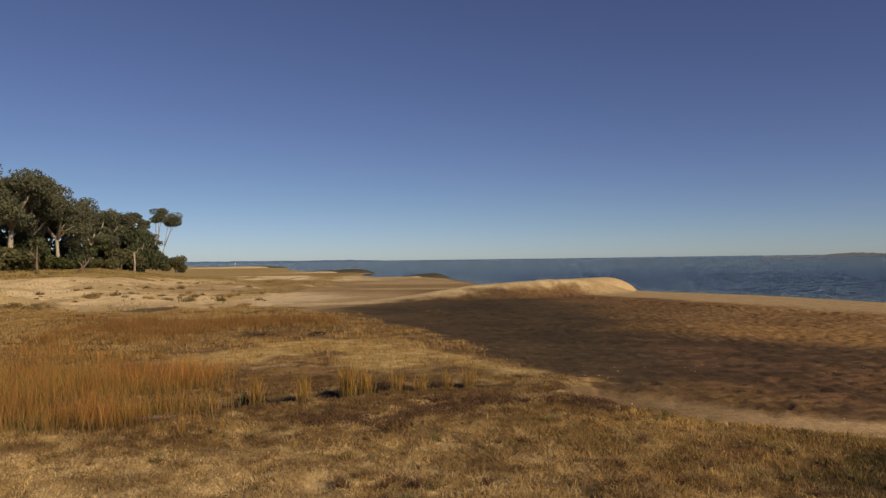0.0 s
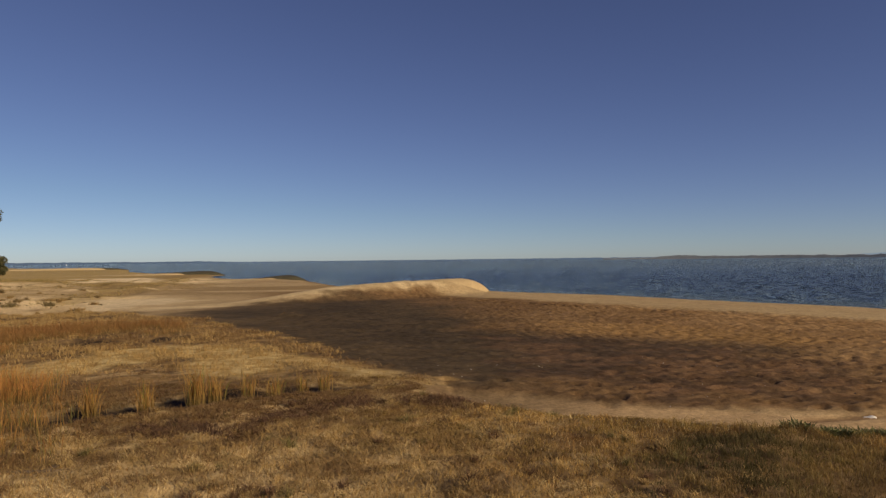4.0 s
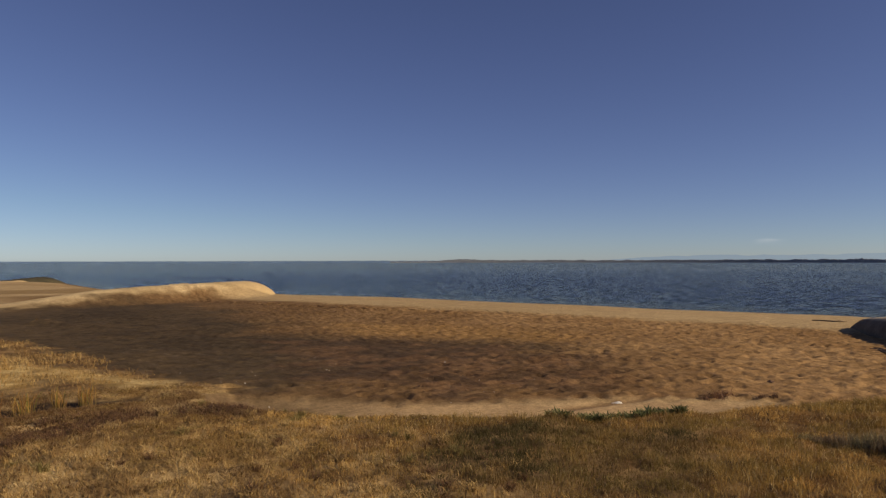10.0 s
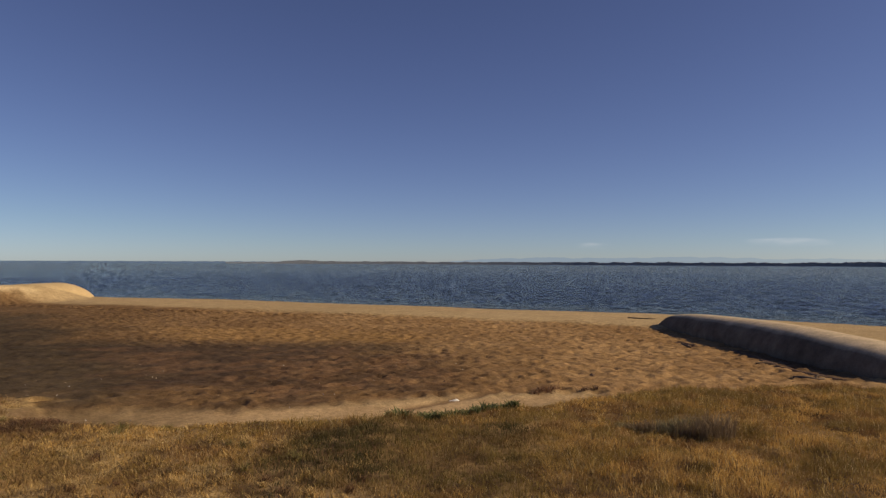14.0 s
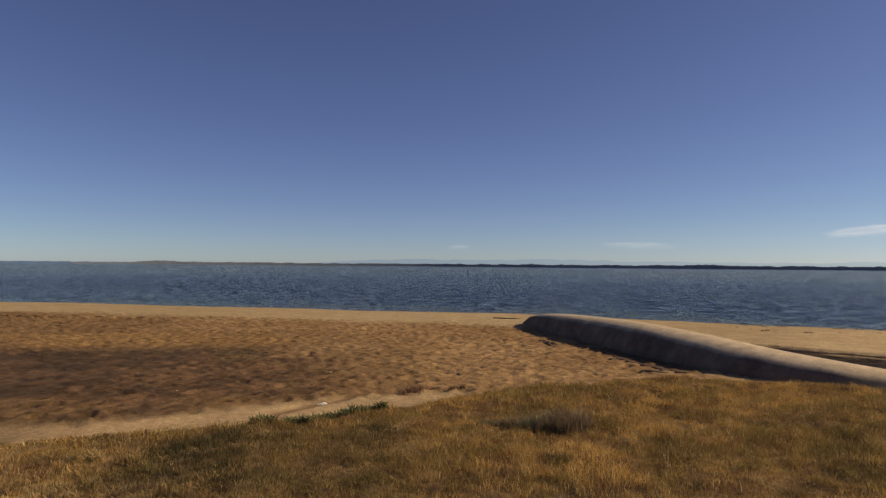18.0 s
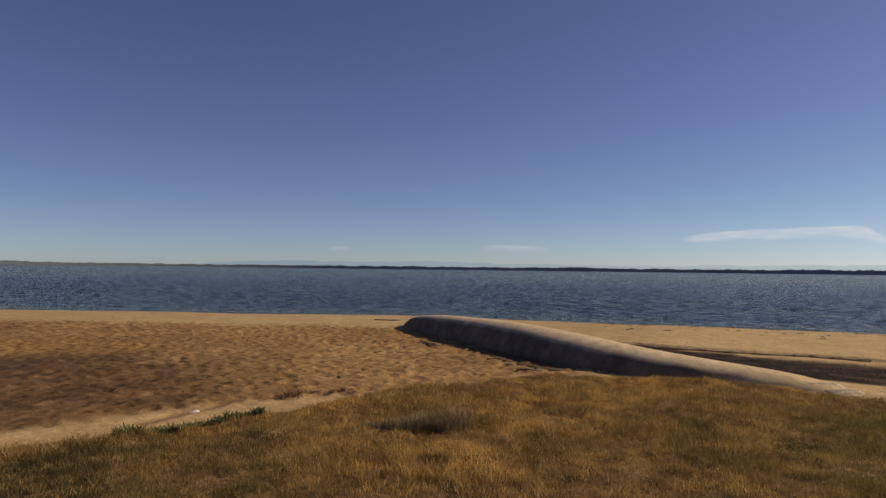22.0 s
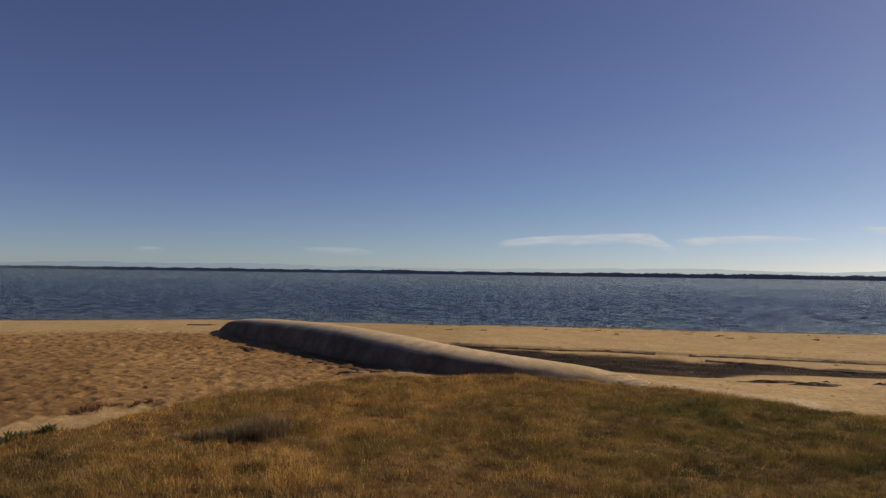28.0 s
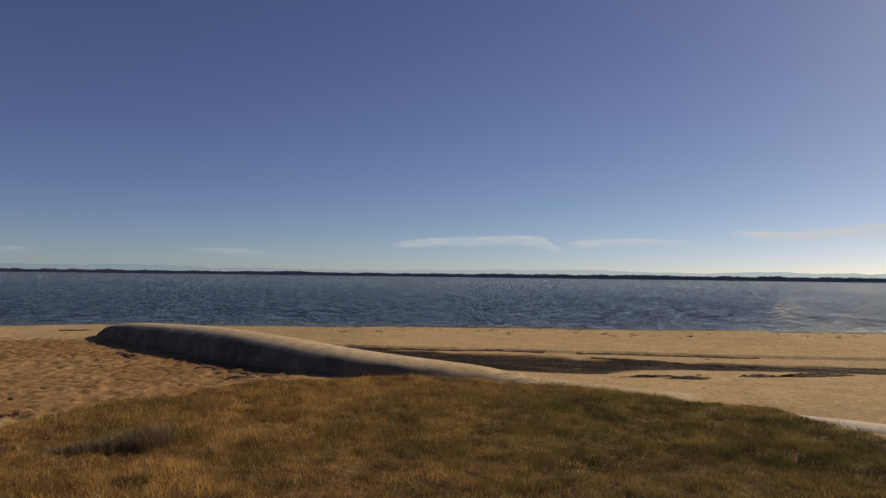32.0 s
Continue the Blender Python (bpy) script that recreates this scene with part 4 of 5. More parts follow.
# ---- the sand-filled tube ----
def tube(name, spine, mat, label, around=40, per=18, lumps=0.02):
    """A sagging cloth tube: spine rows are x, y, crest height, foot height and half width."""
    s = catmull(spine, per)
    way = np.gradient(s[:, :2], axis=0)
    way /= np.linalg.norm(way, axis=1)[:, None]
    side = np.stack([way[:, 1], -way[:, 0]], 1)
    a = np.linspace(0, 2 * math.pi, around, endpoint=False)
    # a flattened round: wide at the foot, domed above
    cv = np.sin(a)
    cu = np.sign(np.cos(a)) * np.abs(np.cos(a)) ** np.where(cv > 0, 0.92, 0.3)
    up = np.where(cv > 0, np.abs(cv) ** 0.95, -0.35 * np.abs(cv))
    rows = []
    for k in range(len(s)):
        x, y, top, foot, half = s[k]
        sag = 1 + lumps * (np.sin(a * 3 + k * 0.31) + math.sin(k * 0.23)) * 0.5
        mid = foot + 0.08 * (top - foot)
        rows.append(np.stack([x + side[k, 0] * cu * half * sag, y + side[k, 1] * cu * half * sag,
                              np.where(up > 0, mid + up * (top - mid), mid + up * (mid - foot + 0.35))], 1))
    v = np.concatenate(rows)
    n = len(s)
    i = np.arange(n * around).reshape(n, around)
    j = np.roll(i, -1, 1)
    f = np.stack([i[:-1], i[1:], j[1:], j[:-1]], -1).reshape(-1, 4)
    caps = [i[:1, ::-1].copy(), i[-1:].copy()]
    return mesh_from(name, v, [f, *caps], mat, None, True), s, side


def height_at(x, y):
    return float(ground_height(np.array([float(x)]), np.array([float(y)]))[0])


def build_tubes():
    root = tagged(new("geotextile_tube"), "long grey sand-filled geotextile tube lying on the beach", "sand tube")
    spine = [(30.3, 15.95, -0.44, -0.6, 0.08), (29.85, 15.4, -0.15, -0.55, 0.24), (29.3, 14.7, 0.09, -0.5, 0.45), (27.75, 12.95, 0.33, -0.5, 0.85), (25.5, 10.3, 0.46, -0.5, 1.05), (23.5, 7.9, 0.50, -0.5, 1.12),
             (21.4, 5.4, 0.43, -0.5, 1.18), (20.05, 3.3, 0.27, -0.5, 1.12), (19.35, 1.6, 0.14, -0.5, 1.02), (19.1, 0.3, 0.03, -0.5, 0.92), (18.9, -0.9, -0.10, -0.5, 0.80), (18.5, -1.8, -0.28, -0.6, 0.60), (18.1, -2.5, -0.44, -0.6, 0.35)]
    me, s, side = tube("tube_body", spine, CLOTH, "", around=56, per=24)
    # sand has drifted over the sinking end
    drift = me.attributes.new("drift", "FLOAT", "POINT")
    co = np.empty(len(me.vertices) * 3, np.float32)
    me.vertices.foreach_get("co", co)
    co = co.reshape(-1, 3)
    drift.data.foreach_set("value", (1.0 - smooth(-0.6, 1.6, co[:, 1] + 0.9 * (fbm(co[:, 0] * 1.5, co[:, 1] * 1.5, 63, 3) - 0.5))).astype(np.float32))
    new("tube_body", me).parent = root
    # folded slack cloth at the sinking end
    for k, (x, y, turn, size) in enumerate(((18.45, -1.0, 16, 0.55), (18.38, -1.45, 24, 0.7), (18.15, -1.95, 30, 0.55))):
        bm = bmesh.new()
        bmesh.ops.create_grid(bm, x_segments=14, y_segments=10, size=size * 0.5)
        for v in bm.verts:
            u, w = v.co.x / size * 2, v.co.y / size * 2
            v.co = Vector((u * 0.35 * size, w * size * 0.8, 0.013 * math.sin(u * 9 + w * 2.5 + k) + 0.008 * math.sin(w * 11 - u * 4) + 0.02 * (1 - u * u) - 0.06 * w * w))
        bmesh.ops.recalc_face_normals(bm, faces=bm.faces)
        bmesh.ops.solidify(bm, geom=bm.faces[:], thickness=0.012)
        bm.transform(pose(x, y, -0.27 - 0.03 * k, 0, -24, turn))
        for f in bm.faces:
            f.smooth = True
        part("cloth_fold", bm, PALE_CLOTH, root, "slack pale cloth fold")
    for label, spine, weed in (
        ("sand-covered geotextile groyne tube ending at the water", [(9.5, 54.9, 0.50, -0.7, 1.4), (12.4, 56.6, 0.72, -0.7, 1.7), (15.0, 58.2, 0.77, -0.75, 1.8), (16.4, 59.0, 0.74, -0.75, 1.7), (17.6, 59.7, 0.40, -0.8, 1.4), (18.6, 60.3, -0.15, -0.9, 0.9), (19.1, 60.6, -0.7, -0.9, 0.4)], None),
        ("far sand tube groyne with a dark weedy end", [(-30, 110, -0.5, -0.8, 1.5), (-18, 113, -0.38, -0.8, 2), (-4, 116, -0.3, -0.8, 2.0), (-0.8, 116.7, -0.05, -0.9, 1.9), (2.6, 117.4, 0.12, -0.9, 1.8), (4.9, 118, -0.7, -1, 0.7)], (-3.6, 4.9)),
        ("far sand tube groyne with a dark weedy end", [(-55, 162, -0.35, -0.8, 1.5), (-38, 168, -0.3, -0.8, 2.2), (-24, 173, 0.05, -0.8, 2.4), (-16, 175.5, 0.34, -0.9, 2.2), (-12, 176.5, -0.7, -1, 0.8)], (-28, -12)),
        ("far sand tube groyne with a dark weedy end", [(-120, 320, -0.1, -0.8, 2), (-98, 335, 0.35, -0.8, 3), (-76, 345, 0.35, -0.8, 3), (-67, 348, -0.7, -1, 1)], (-84, -67)),
    ):
        r = tagged(new("groyne_tube"), label, "sand tube", "groynes along the shore")
        me, s, side = tube("tube_body", spine, SANDY, "", per=10)
        new("tube_body", me).parent = r
        if weed:
            cut = []
            for x, y, t, f, h in s:
                if weed[0] <= x <= weed[1]:   # thin where it begins, full at the end
                    full = min(1.0, (x - weed[0]) / (weed[1] - weed[0]) * 2.4)
                    cut.append((x, y, t + 0.05, f + (t - f) * 0.75 * (1 - full), h * (0.35 + 0.65 * full) + 0.03))
            me, _, _ = tube("weed_cover", cut[::3] + [cut[-1]], OLIVE_WEED, "", per=4)
            tagged(new("weed_cover", me), "dark weed cover").parent = r


# ---- far shore, hills, clouds ----
def far_strip(name, az0, az1, step, reach, top, mat, depth=40.0, low=WATER - 0.5, tone=None):
    az = np.radians(np.arange(az0, az1, step))
    h = top(np.degrees(az)) * reach * math.pi / 180 + 2.4
    sx, sy = np.sin(az), np.cos(az)
    rows = [np.stack([sx * (reach + d), sy * (reach + d), z], 1) for d, z in ((0, np.full(len(az), low)), (2, h * 0.88), (depth * 0.4, h), (depth, h * 0.8), (depth, np.full(len(az), low)))]
    return mesh_from(name, np.concatenate(rows), grid_faces(len(az), 5), mat, None if tone is None else np.tile(tone(np.degrees(az)), (5, 1)))


def build_far():
    def wood(a):
        body = np.interp(a, [27, 31.2, 31.6, 35, 45, 55, 62, 70, 76, 79, 90, 100, 107, 109, 112, 130], [0.04, 0.07, 0.17, 0.18, 0.17, 0.2, 0.22, 0.22, 0.27, 0.22, 0.25, 0.3, 0.34, 0.3, 0.32, 0.3])
        tall = 0.07 * np.exp(-((a - 63.0) / 0.07) ** 2) + 0.06 * np.exp(-((a - 77.3) / 1.0) ** 2) + 0.07 * np.exp(-((a - 33) / 1.2) ** 2)
        return body * 0.85 * (0.70 + 0.30 * value_noise(a * 8, a * 0, 5) + 0.36 * value_noise(a * 1.7, a * 0, 6)) + tall

    tagged(new("far_shore_wood", far_strip("far_shore_wood", 27, 132, 0.03, 2600, wood, FAR_WOOD)), "low dark wooded shore across the lake", "wood", kind="stuff")
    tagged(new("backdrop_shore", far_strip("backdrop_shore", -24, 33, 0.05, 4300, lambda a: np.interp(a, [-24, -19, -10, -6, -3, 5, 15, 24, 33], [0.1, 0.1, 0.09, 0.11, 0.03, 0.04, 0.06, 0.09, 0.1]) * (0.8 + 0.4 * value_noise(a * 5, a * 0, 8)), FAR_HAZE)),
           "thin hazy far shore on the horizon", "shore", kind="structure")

    def hills(a):
        return np.interp(a, [44, 49, 52, 60, 64, 67, 70, 74, 78, 84, 90, 96, 101, 106, 111, 114, 118, 124, 134], [0.1, 0.4, 0.5, 0.5, 0.58, 0.6, 0.46, 0.5, 0.42, 0.44, 0.5, 0.6, 0.62, 0.5, 0.5, 0.64, 0.5, 0.55, 0.5]) * (0.9 + 0.2 * value_noise(a * 0.9, a * 0, 9)) + 0.03 * value_noise(a * 4, a * 0, 10)

    # the hills' painted haze brightens towards the sun's side
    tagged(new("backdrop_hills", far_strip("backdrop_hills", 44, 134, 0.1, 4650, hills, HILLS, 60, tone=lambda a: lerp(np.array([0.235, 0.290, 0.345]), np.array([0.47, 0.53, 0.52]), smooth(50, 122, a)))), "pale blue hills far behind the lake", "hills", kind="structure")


def build_beacon():
    """A small white channel beacon standing off the far shore."""
    x, y = polar(-15.1, 470)
    root = tagged(new("channel_beacon"), "small white channel beacon on a post off the far shore", "beacon")
    root.matrix_basis = pose(x, y, WATER) @ Matrix.Diagonal((0.4, 0.4, 0.62, 1))
    bm = bmesh.new()
    limb(bm, [(0, 0, -1.0), (0, 0, 3.4)], [0.22, 0.18], 8)
    part("post", bm, SHELL, root)
    bm = bmesh.new()
    limb(bm, [(0, 0, 3.4), (0, 0, 3.9), (0, 0, 4.6)], [0.75, 0.75, 0.12], 10)
    part("topmark", bm, SHELL, root, "white cone topmark")


def build_clouds():
    # each: cover, then azimuths with the height of the upper and the lower edge, in degrees
    banks = ((0.75, (84.6, 87, 90.4, 95, 97.2, 98.9), (2.75, 3.13, 3.34, 3.48, 3.45, 2.45), (2.45, 2.58, 2.72, 2.85, 2.62, 2.15)),
             (0.72, (99.2, 101, 103.4, 107, 109.2), (2.98, 3.15, 3.27, 3.22, 2.95), (2.70, 2.62, 2.80, 2.82, 2.75)),
             (0.95, (111.6, 114, 116.5, 119.7, 122, 126, 131), (3.84, 3.78, 3.68, 4.0, 4.14, 4.3, 4.2), (3.70, 3.15, 2.95, 3.2, 3.0, 2.9, 3.2)),
             (0.34, (68.6, 70, 72, 74.4), (1.98, 2.07, 2.06, 1.9), (1.82, 1.72, 1.74, 1.8)),
             (0.26, (55.6, 56.8, 58.0), (1.74, 1.84, 1.75), (1.6, 1.5, 1.62)))
    for seed, (cover, turn, high, low) in enumerate(banks):
        az, el = np.meshgrid(np.linspace(turn[0] - 0.6, turn[-1] + 0.6, 140), np.linspace(min(low) - 0.5, max(high) + 0.15, 40))
        reach = 4500 + 60 * np.sin(az * 0.2 + seed)
        a, e = np.radians(az), np.radians(el)
        p = np.stack([np.sin(a) * np.cos(e) * reach, np.cos(a) * np.cos(e) * reach, np.sin(e) * reach + 2.4], -1).reshape(-1, 3)
        rag = fbm(az * 0.9, el * 4.0, seed + 40, 4) - 0.5
        top, foot = np.interp(az, turn, high) + 0.16 * rag, np.interp(az, turn, low) + 0.35 * rag
        thick = smooth(foot - 0.38, foot + 0.20, el) * smooth(top + 0.05, top - 0.16, el)
        ends = smooth(turn[0] - 0.4, turn[0] + 1.4, az + rag * 1.5) * smooth(turn[-1] + 0.4, turn[-1] - 0.9, az + rag)
        wisps = 0.55 + 0.45 * smooth(0.3, 0.7, fbm(az * 0.7, el * 5.0, seed + 60, 4))
        a = np.clip(thick * ends * wisps * (0.72 + 0.28 * smooth(foot, top, el)) * cover, 0, 1).reshape(-1, 1)
        ob = new("backdrop_cloud", mesh_from("backdrop_cloud", p, grid_faces(140, 40), CLOUD, np.repeat(a, 3, 1), True))
        tagged(ob, "thin white wisp of cloud low over the horizon", "cloud", kind="structure")


# ---- trees ----
def limb(bm, points, radii, around=7):
    rings = []
    pts = [Vector(p) for p in points]
    for k, p in enumerate(pts):
        way = (pts[min(k + 1, len(pts) - 1)] - pts[max(k - 1, 0)]).normalized()
        a = way.orthogonal().normalized()
        b = way.cross(a)
        rings.append([bm.verts.new(p + (a * math.cos(t) + b * math.sin(t)) * radii[k]) for t in np.linspace(0, 2 * math.pi, around, endpoint=False)])
    for r0, r1 in zip(rings, rings[1:]):
        for i in range(around):
            bm.faces.new((r0[i], r0[(i + 1) % around], r1[(i + 1) % around], r1[i])).smooth = True
    bm.faces.new(rings[0][::-1])
    bm.faces.new(rings[-1])


def leaf_mesh(name, puffs, per, size, dark, light, seed):
    """Leaf clusters as small turned quads about the shells of several puffs."""
    r = np.random.default_rng(seed)
    pos, tone = [], []
    for x, y, z, rx, rz in puffs:
        d = r.normal(0, 1, (per, 3))
        d /= np.linalg.norm(d, axis=1)[:, None]
        d *= (r.uniform(0.3, 1.08, per) ** 0.5)[:, None]
        pos.append(np.array([x, y, z]) + d * np.array([rx, rx, rz]))
        # leaves paler towards each puff's top, painting in light from above
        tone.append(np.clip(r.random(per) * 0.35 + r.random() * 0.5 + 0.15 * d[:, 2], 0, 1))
    pos, tone = np.concatenate(pos), np.concatenate(tone)
    n = len(pos)
    a = r.normal(0, 1, (n, 3))
    a /= np.linalg.norm(a, axis=1)[:, None]
    b = np.cross(a, r.normal(0, 1, (n, 3)))
    b /= np.linalg.norm(b, axis=1)[:, None]
    s = (size * r.uniform(0.5, 1.3, n))[:, None]
    v = np.stack([pos - a * s, pos - b * s * 0.6, pos + a * s, pos + b * s * 0.6], 1)
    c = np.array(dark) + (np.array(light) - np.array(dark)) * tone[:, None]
    return mesh_from(name, v.reshape(-1, 3), np.arange(4 * n).reshape(n, 4), LEAVES, np.repeat(c, 4, 0))


def make_tree(seed, high, forks, crown_from, wide, label, flat=0.45, per=330, dark=(0.085, 0.088, 0.056), light=(0.185, 0.195, 0.115), stout=1.0, tilt=None, bulk=1.0):
    r = random.Random(seed)
    root = tagged(new("gum_tree"), label, "tree", "gum trees of the wood")
    lean = Vector((r.uniform(-0.08, 0.08), r.uniform(-0.08, 0.08), 1)) * high
    if tilt:
        lean = Vector((*tilt, 1)) * high
    bm = bmesh.new()
    fork_at = r.uniform(0.28, 0.42)
    fork = lean * fork_at
    limb(bm, [(0, 0, -0.6), tuple(lean * 0.12 + Vector((r.uniform(-.15, .15), 0, 0))), tuple(fork)], [high * 0.028 * stout, high * 0.023 * stout, high * 0.018 * stout])
    trunk = part("trunk", bm, BARK, root, "pale peeling trunk")
    puffs = []
    for k in range(forks):
        t = 2 * math.pi * (k + r.random() * 0.6) / forks
        out = wide * r.uniform(0.45, 1.0) / bulk
        up = high * r.uniform(crown_from + 0.15, 0.93)
        tip = Vector((math.cos(t) * out, math.sin(t) * out, up)) + (Vector((tilt[0], tilt[1], 0)) * up if tilt else Vector())
        mid = fork.lerp(tip, 0.5) + Vector((r.uniform(-.5, .5), r.uniform(-.5, .5), 0.3))
        bm = bmesh.new()
        limb(bm, [tuple(fork), tuple(mid), tuple(tip)], [high * 0.015 * stout, high * 0.010 * stout, high * 0.004], 6)
        part("limb", bm, BARK, trunk)
        for j in range(r.randint(3, 4)):
            q = mid.lerp(tip, r.uniform(0.55, 1.1)) + Vector((r.uniform(-1, 1), r.uniform(-1, 1), r.uniform(-0.4, 0.6))) * wide * 0.28
            rad = wide * r.uniform(0.24, 0.42) * bulk
            puffs.append((q.x, q.y, q.z, rad, rad * r.uniform(flat, flat + 0.3)))
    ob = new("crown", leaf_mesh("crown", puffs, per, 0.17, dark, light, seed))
    ob.parent = root
    return root


def make_shrub(seed, wide, high, dark, light, label, name="shrub", per=420, size=0.14, bushy=9):
    r = random.Random(seed)
    root = tagged(new(name), label, "shrub")
    bm = bmesh.new()
    for k in range(4):
        t = k * 1.6 + r.random()
        limb(bm, [(0, 0, -0.3), (math.cos(t) * wide * 0.2, math.sin(t) * wide * 0.2, high * 0.35), (math.cos(t) * wide * 0.5, math.sin(t) * wide * 0.5, high * 0.6)], [wide * 0.03, wide * 0.022, wide * 0.01], 6)
    part("stems", bm, BARK, root)
    puffs = []
    for k in range(bushy):
        t, d = r.uniform(0, 6.28), wide * r.uniform(0.05, 0.75)
        rad = wide * r.uniform(0.28, 0.45)
        puffs.append((math.cos(t) * d, math.sin(t) * d, high * r.uniform(0.22, 0.85) * (1 - 0.35 * d / wide), rad, high * r.uniform(0.18, 0.3)))
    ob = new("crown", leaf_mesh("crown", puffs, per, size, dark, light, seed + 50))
    ob.parent = root
    return root


def polar(az, reach):
    return math.sin(radians(az)) * reach, math.cos(radians(az)) * reach


def build_wood():
    r = random.Random(5)
    kinds = [make_tree(11 + k, h, f, c, w, "tall olive-green gum tree with a pale forked trunk") for k, (h, f, c, w) in enumerate(((13.0, 8, 0.30, 4.5), (12.0, 7, 0.26, 4.2), (14.0, 8, 0.34, 4.6), (11.0, 7, 0.2, 4.4)))]
    spots = []
    for az, reach, scale in ((-33.5, 100, 1.0), (-32, 108, 1.02), (-30.6, 104, 1.0), (-29.3, 112, 1.03), (-28.6, 122, 0.93), (-30, 125, 1.05), (-27.6, 118, 0.8), (-26.9, 128, 0.83), (-26.2, 135, 0.86), (-25.4, 132, 0.8),
                             (-24.7, 142, 0.84), (-24.0, 150, 0.83), (-23.4, 158, 0.8), (-22.9, 165, 0.76), (-22.3, 172, 0.72), (-25.8, 150, 0.9), (-27.3, 140, 0.95), (-33, 120, 1.1), (-35, 100, 1.05), (-36.5, 110, 1.1),
                             (-21.6, 185, 0.66), (-38, 95, 1.0), (-31.3, 112, 1.08), (-28.1, 128, 0.95), (-26.6, 142, 0.92), (-25.1, 145, 0.88), (-24.3, 158, 0.86), (-23.0, 170, 0.8), (-34.2, 108, 1.0), (-34.9, 97, 0.9)):
        spots.append((az, reach, scale))
    for k, (az, reach, scale) in enumerate(spots):
        x, y = polar(az, reach)
        m = pose(x, y, height_at(x, y) - 0.1, 0, 0, r.uniform(0, 360)) @ Matrix.Diagonal((scale * 1.05, scale * 1.05, scale * 1.1, 1))
        if k < len(kinds):
            kinds[k].matrix_basis = m
        else:
            src = kinds[k % len(kinds)]
            ob = copy_thing(src, Matrix.Identity(4))
            ob.matrix_basis = m
    # lone umbrella-crowned trees past the wood's end
    for az, reach, h, wide, seed, tilt in ((-20.95, 205, 18.6, 2.3, 61, (0.05, 0.0)), (-20.85, 208, 16.3, 2.6, 62, (0.25, 0.05)), (-21.95, 200, 14.6, 1.5, 63, (0.03, 0.0)), (-23.0, 198, 15.6, 1.9, 64, (0.1, 0.0))):
        x, y = polar(az, reach)
        t = make_tree(seed, h, 3, 0.70, wide, "lone tall gum tree with a bare pale trunk and umbrella crown", 0.48, 420, stout=0.5, tilt=tilt, bulk=1.8)
        t.matrix_basis = pose(x, y, height_at(x, y) - 0.1)
    # shrubs under the wood's edge
    greens = [make_shrub(71 + k, w, h, d, l, lab) for k, (w, h, d, l, lab) in enumerate((
        (2.6, 3.0, (0.050, 0.060, 0.032), (0.115, 0.128, 0.064), "dense dark green shrub at the wood's edge"),
        (2.2, 2.4, (0.050, 0.065, 0.024), (0.135, 0.155, 0.058), "bright green rounded shrub at the wood's edge"),
        (2.4, 2.2, (0.070, 0.072, 0.034), (0.19, 0.178, 0.085), "olive shrub with dry twigs at the wood's edge")))]
    places = [(-22.05, 142, 2.0), (-24.6, 138, 1.7), (-19.5, 200, 1.75), (-21.9, 140, 1.9), (-22.3, 139, 1.8), (-34.5, 93, 1.9), (-34.0, 96, 1.7)]
    for k in range(46):
        t = k / 45
        places.append((-36 + 13.0 * t + r.uniform(-0.4, 0.4), 88 + 48 * t + r.uniform(-3, 12), r.uniform(0.9, 2.1)))
    for k, (az, reach, scale) in enumerate(places):
        x, y = polar(az, reach)
        m = pose(x, y, height_at(x, y) - 0.1, 0, 0, r.uniform(0, 360)) @ Matrix.Diagonal((scale, scale, scale * r.uniform(0.6, 1.45), 1))
        if k in (0, 3, 4):
            m = m @ Matrix.Diagonal((1.0, 1.0, 1.2, 1))
        if k < 3:
            greens[k].matrix_basis = m
        else:
            ob = copy_thing(greens[0 if k < 5 else r.choice((0, 1, 2, 2))], Matrix.Identity(4))
            ob.matrix_basis = m
        tagged(greens[k] if k < 3 else ob, group="shrubs at the wood's edge")
    # a pale bare trunk before the round dark bush
    x, y = polar(-22.5, 124)
    bm = bmesh.new()
    limb(bm, [(0, 0, -0.4), (0.05, 0.1, 1.5), (-0.1, 0.1, 3.3)], [0.19, 0.15, 0.10], 10)
    limb(bm, [(-0.1, 0.1, 2.8), (0.7, 0.2, 4.0)], [0.10, 0.04], 6)
    ob = part("tree_stump", bm, BARK)
    ob.matrix_basis = pose(x, y, height_at(x, y))
    tagged(ob, "tall bleached white stump standing before a dark bush", "stump")
    # fallen bleached branches
    for az, reach, tilt, turn, size in ((-26.3, 98, 40, 20, 2.3), (-25.6, 101, 30, 200, 1.6), (-28.9, 92, 78, 90, 3.2)):
        x, y = polar(az, reach)
        bm = bmesh.new()
        limb(bm, [(0, 0, 0), (size * 0.5, 0.2, 0.1), (size, 0.1, 0.5)], [0.16, 0.11, 0.04])
        limb(bm, [(size * 0.5, 0.2, 0.1), (size * 0.75, 0.6, 0.9)], [0.07, 0.03])
        ob = part("dead_branch", bm, WOOD)
        ob.matrix_basis = pose(x, y, height_at(x, y) + 0.1, 0, -tilt, turn)
        tagged(ob, "bleached dead branch leaning out of the scrub", "branch")


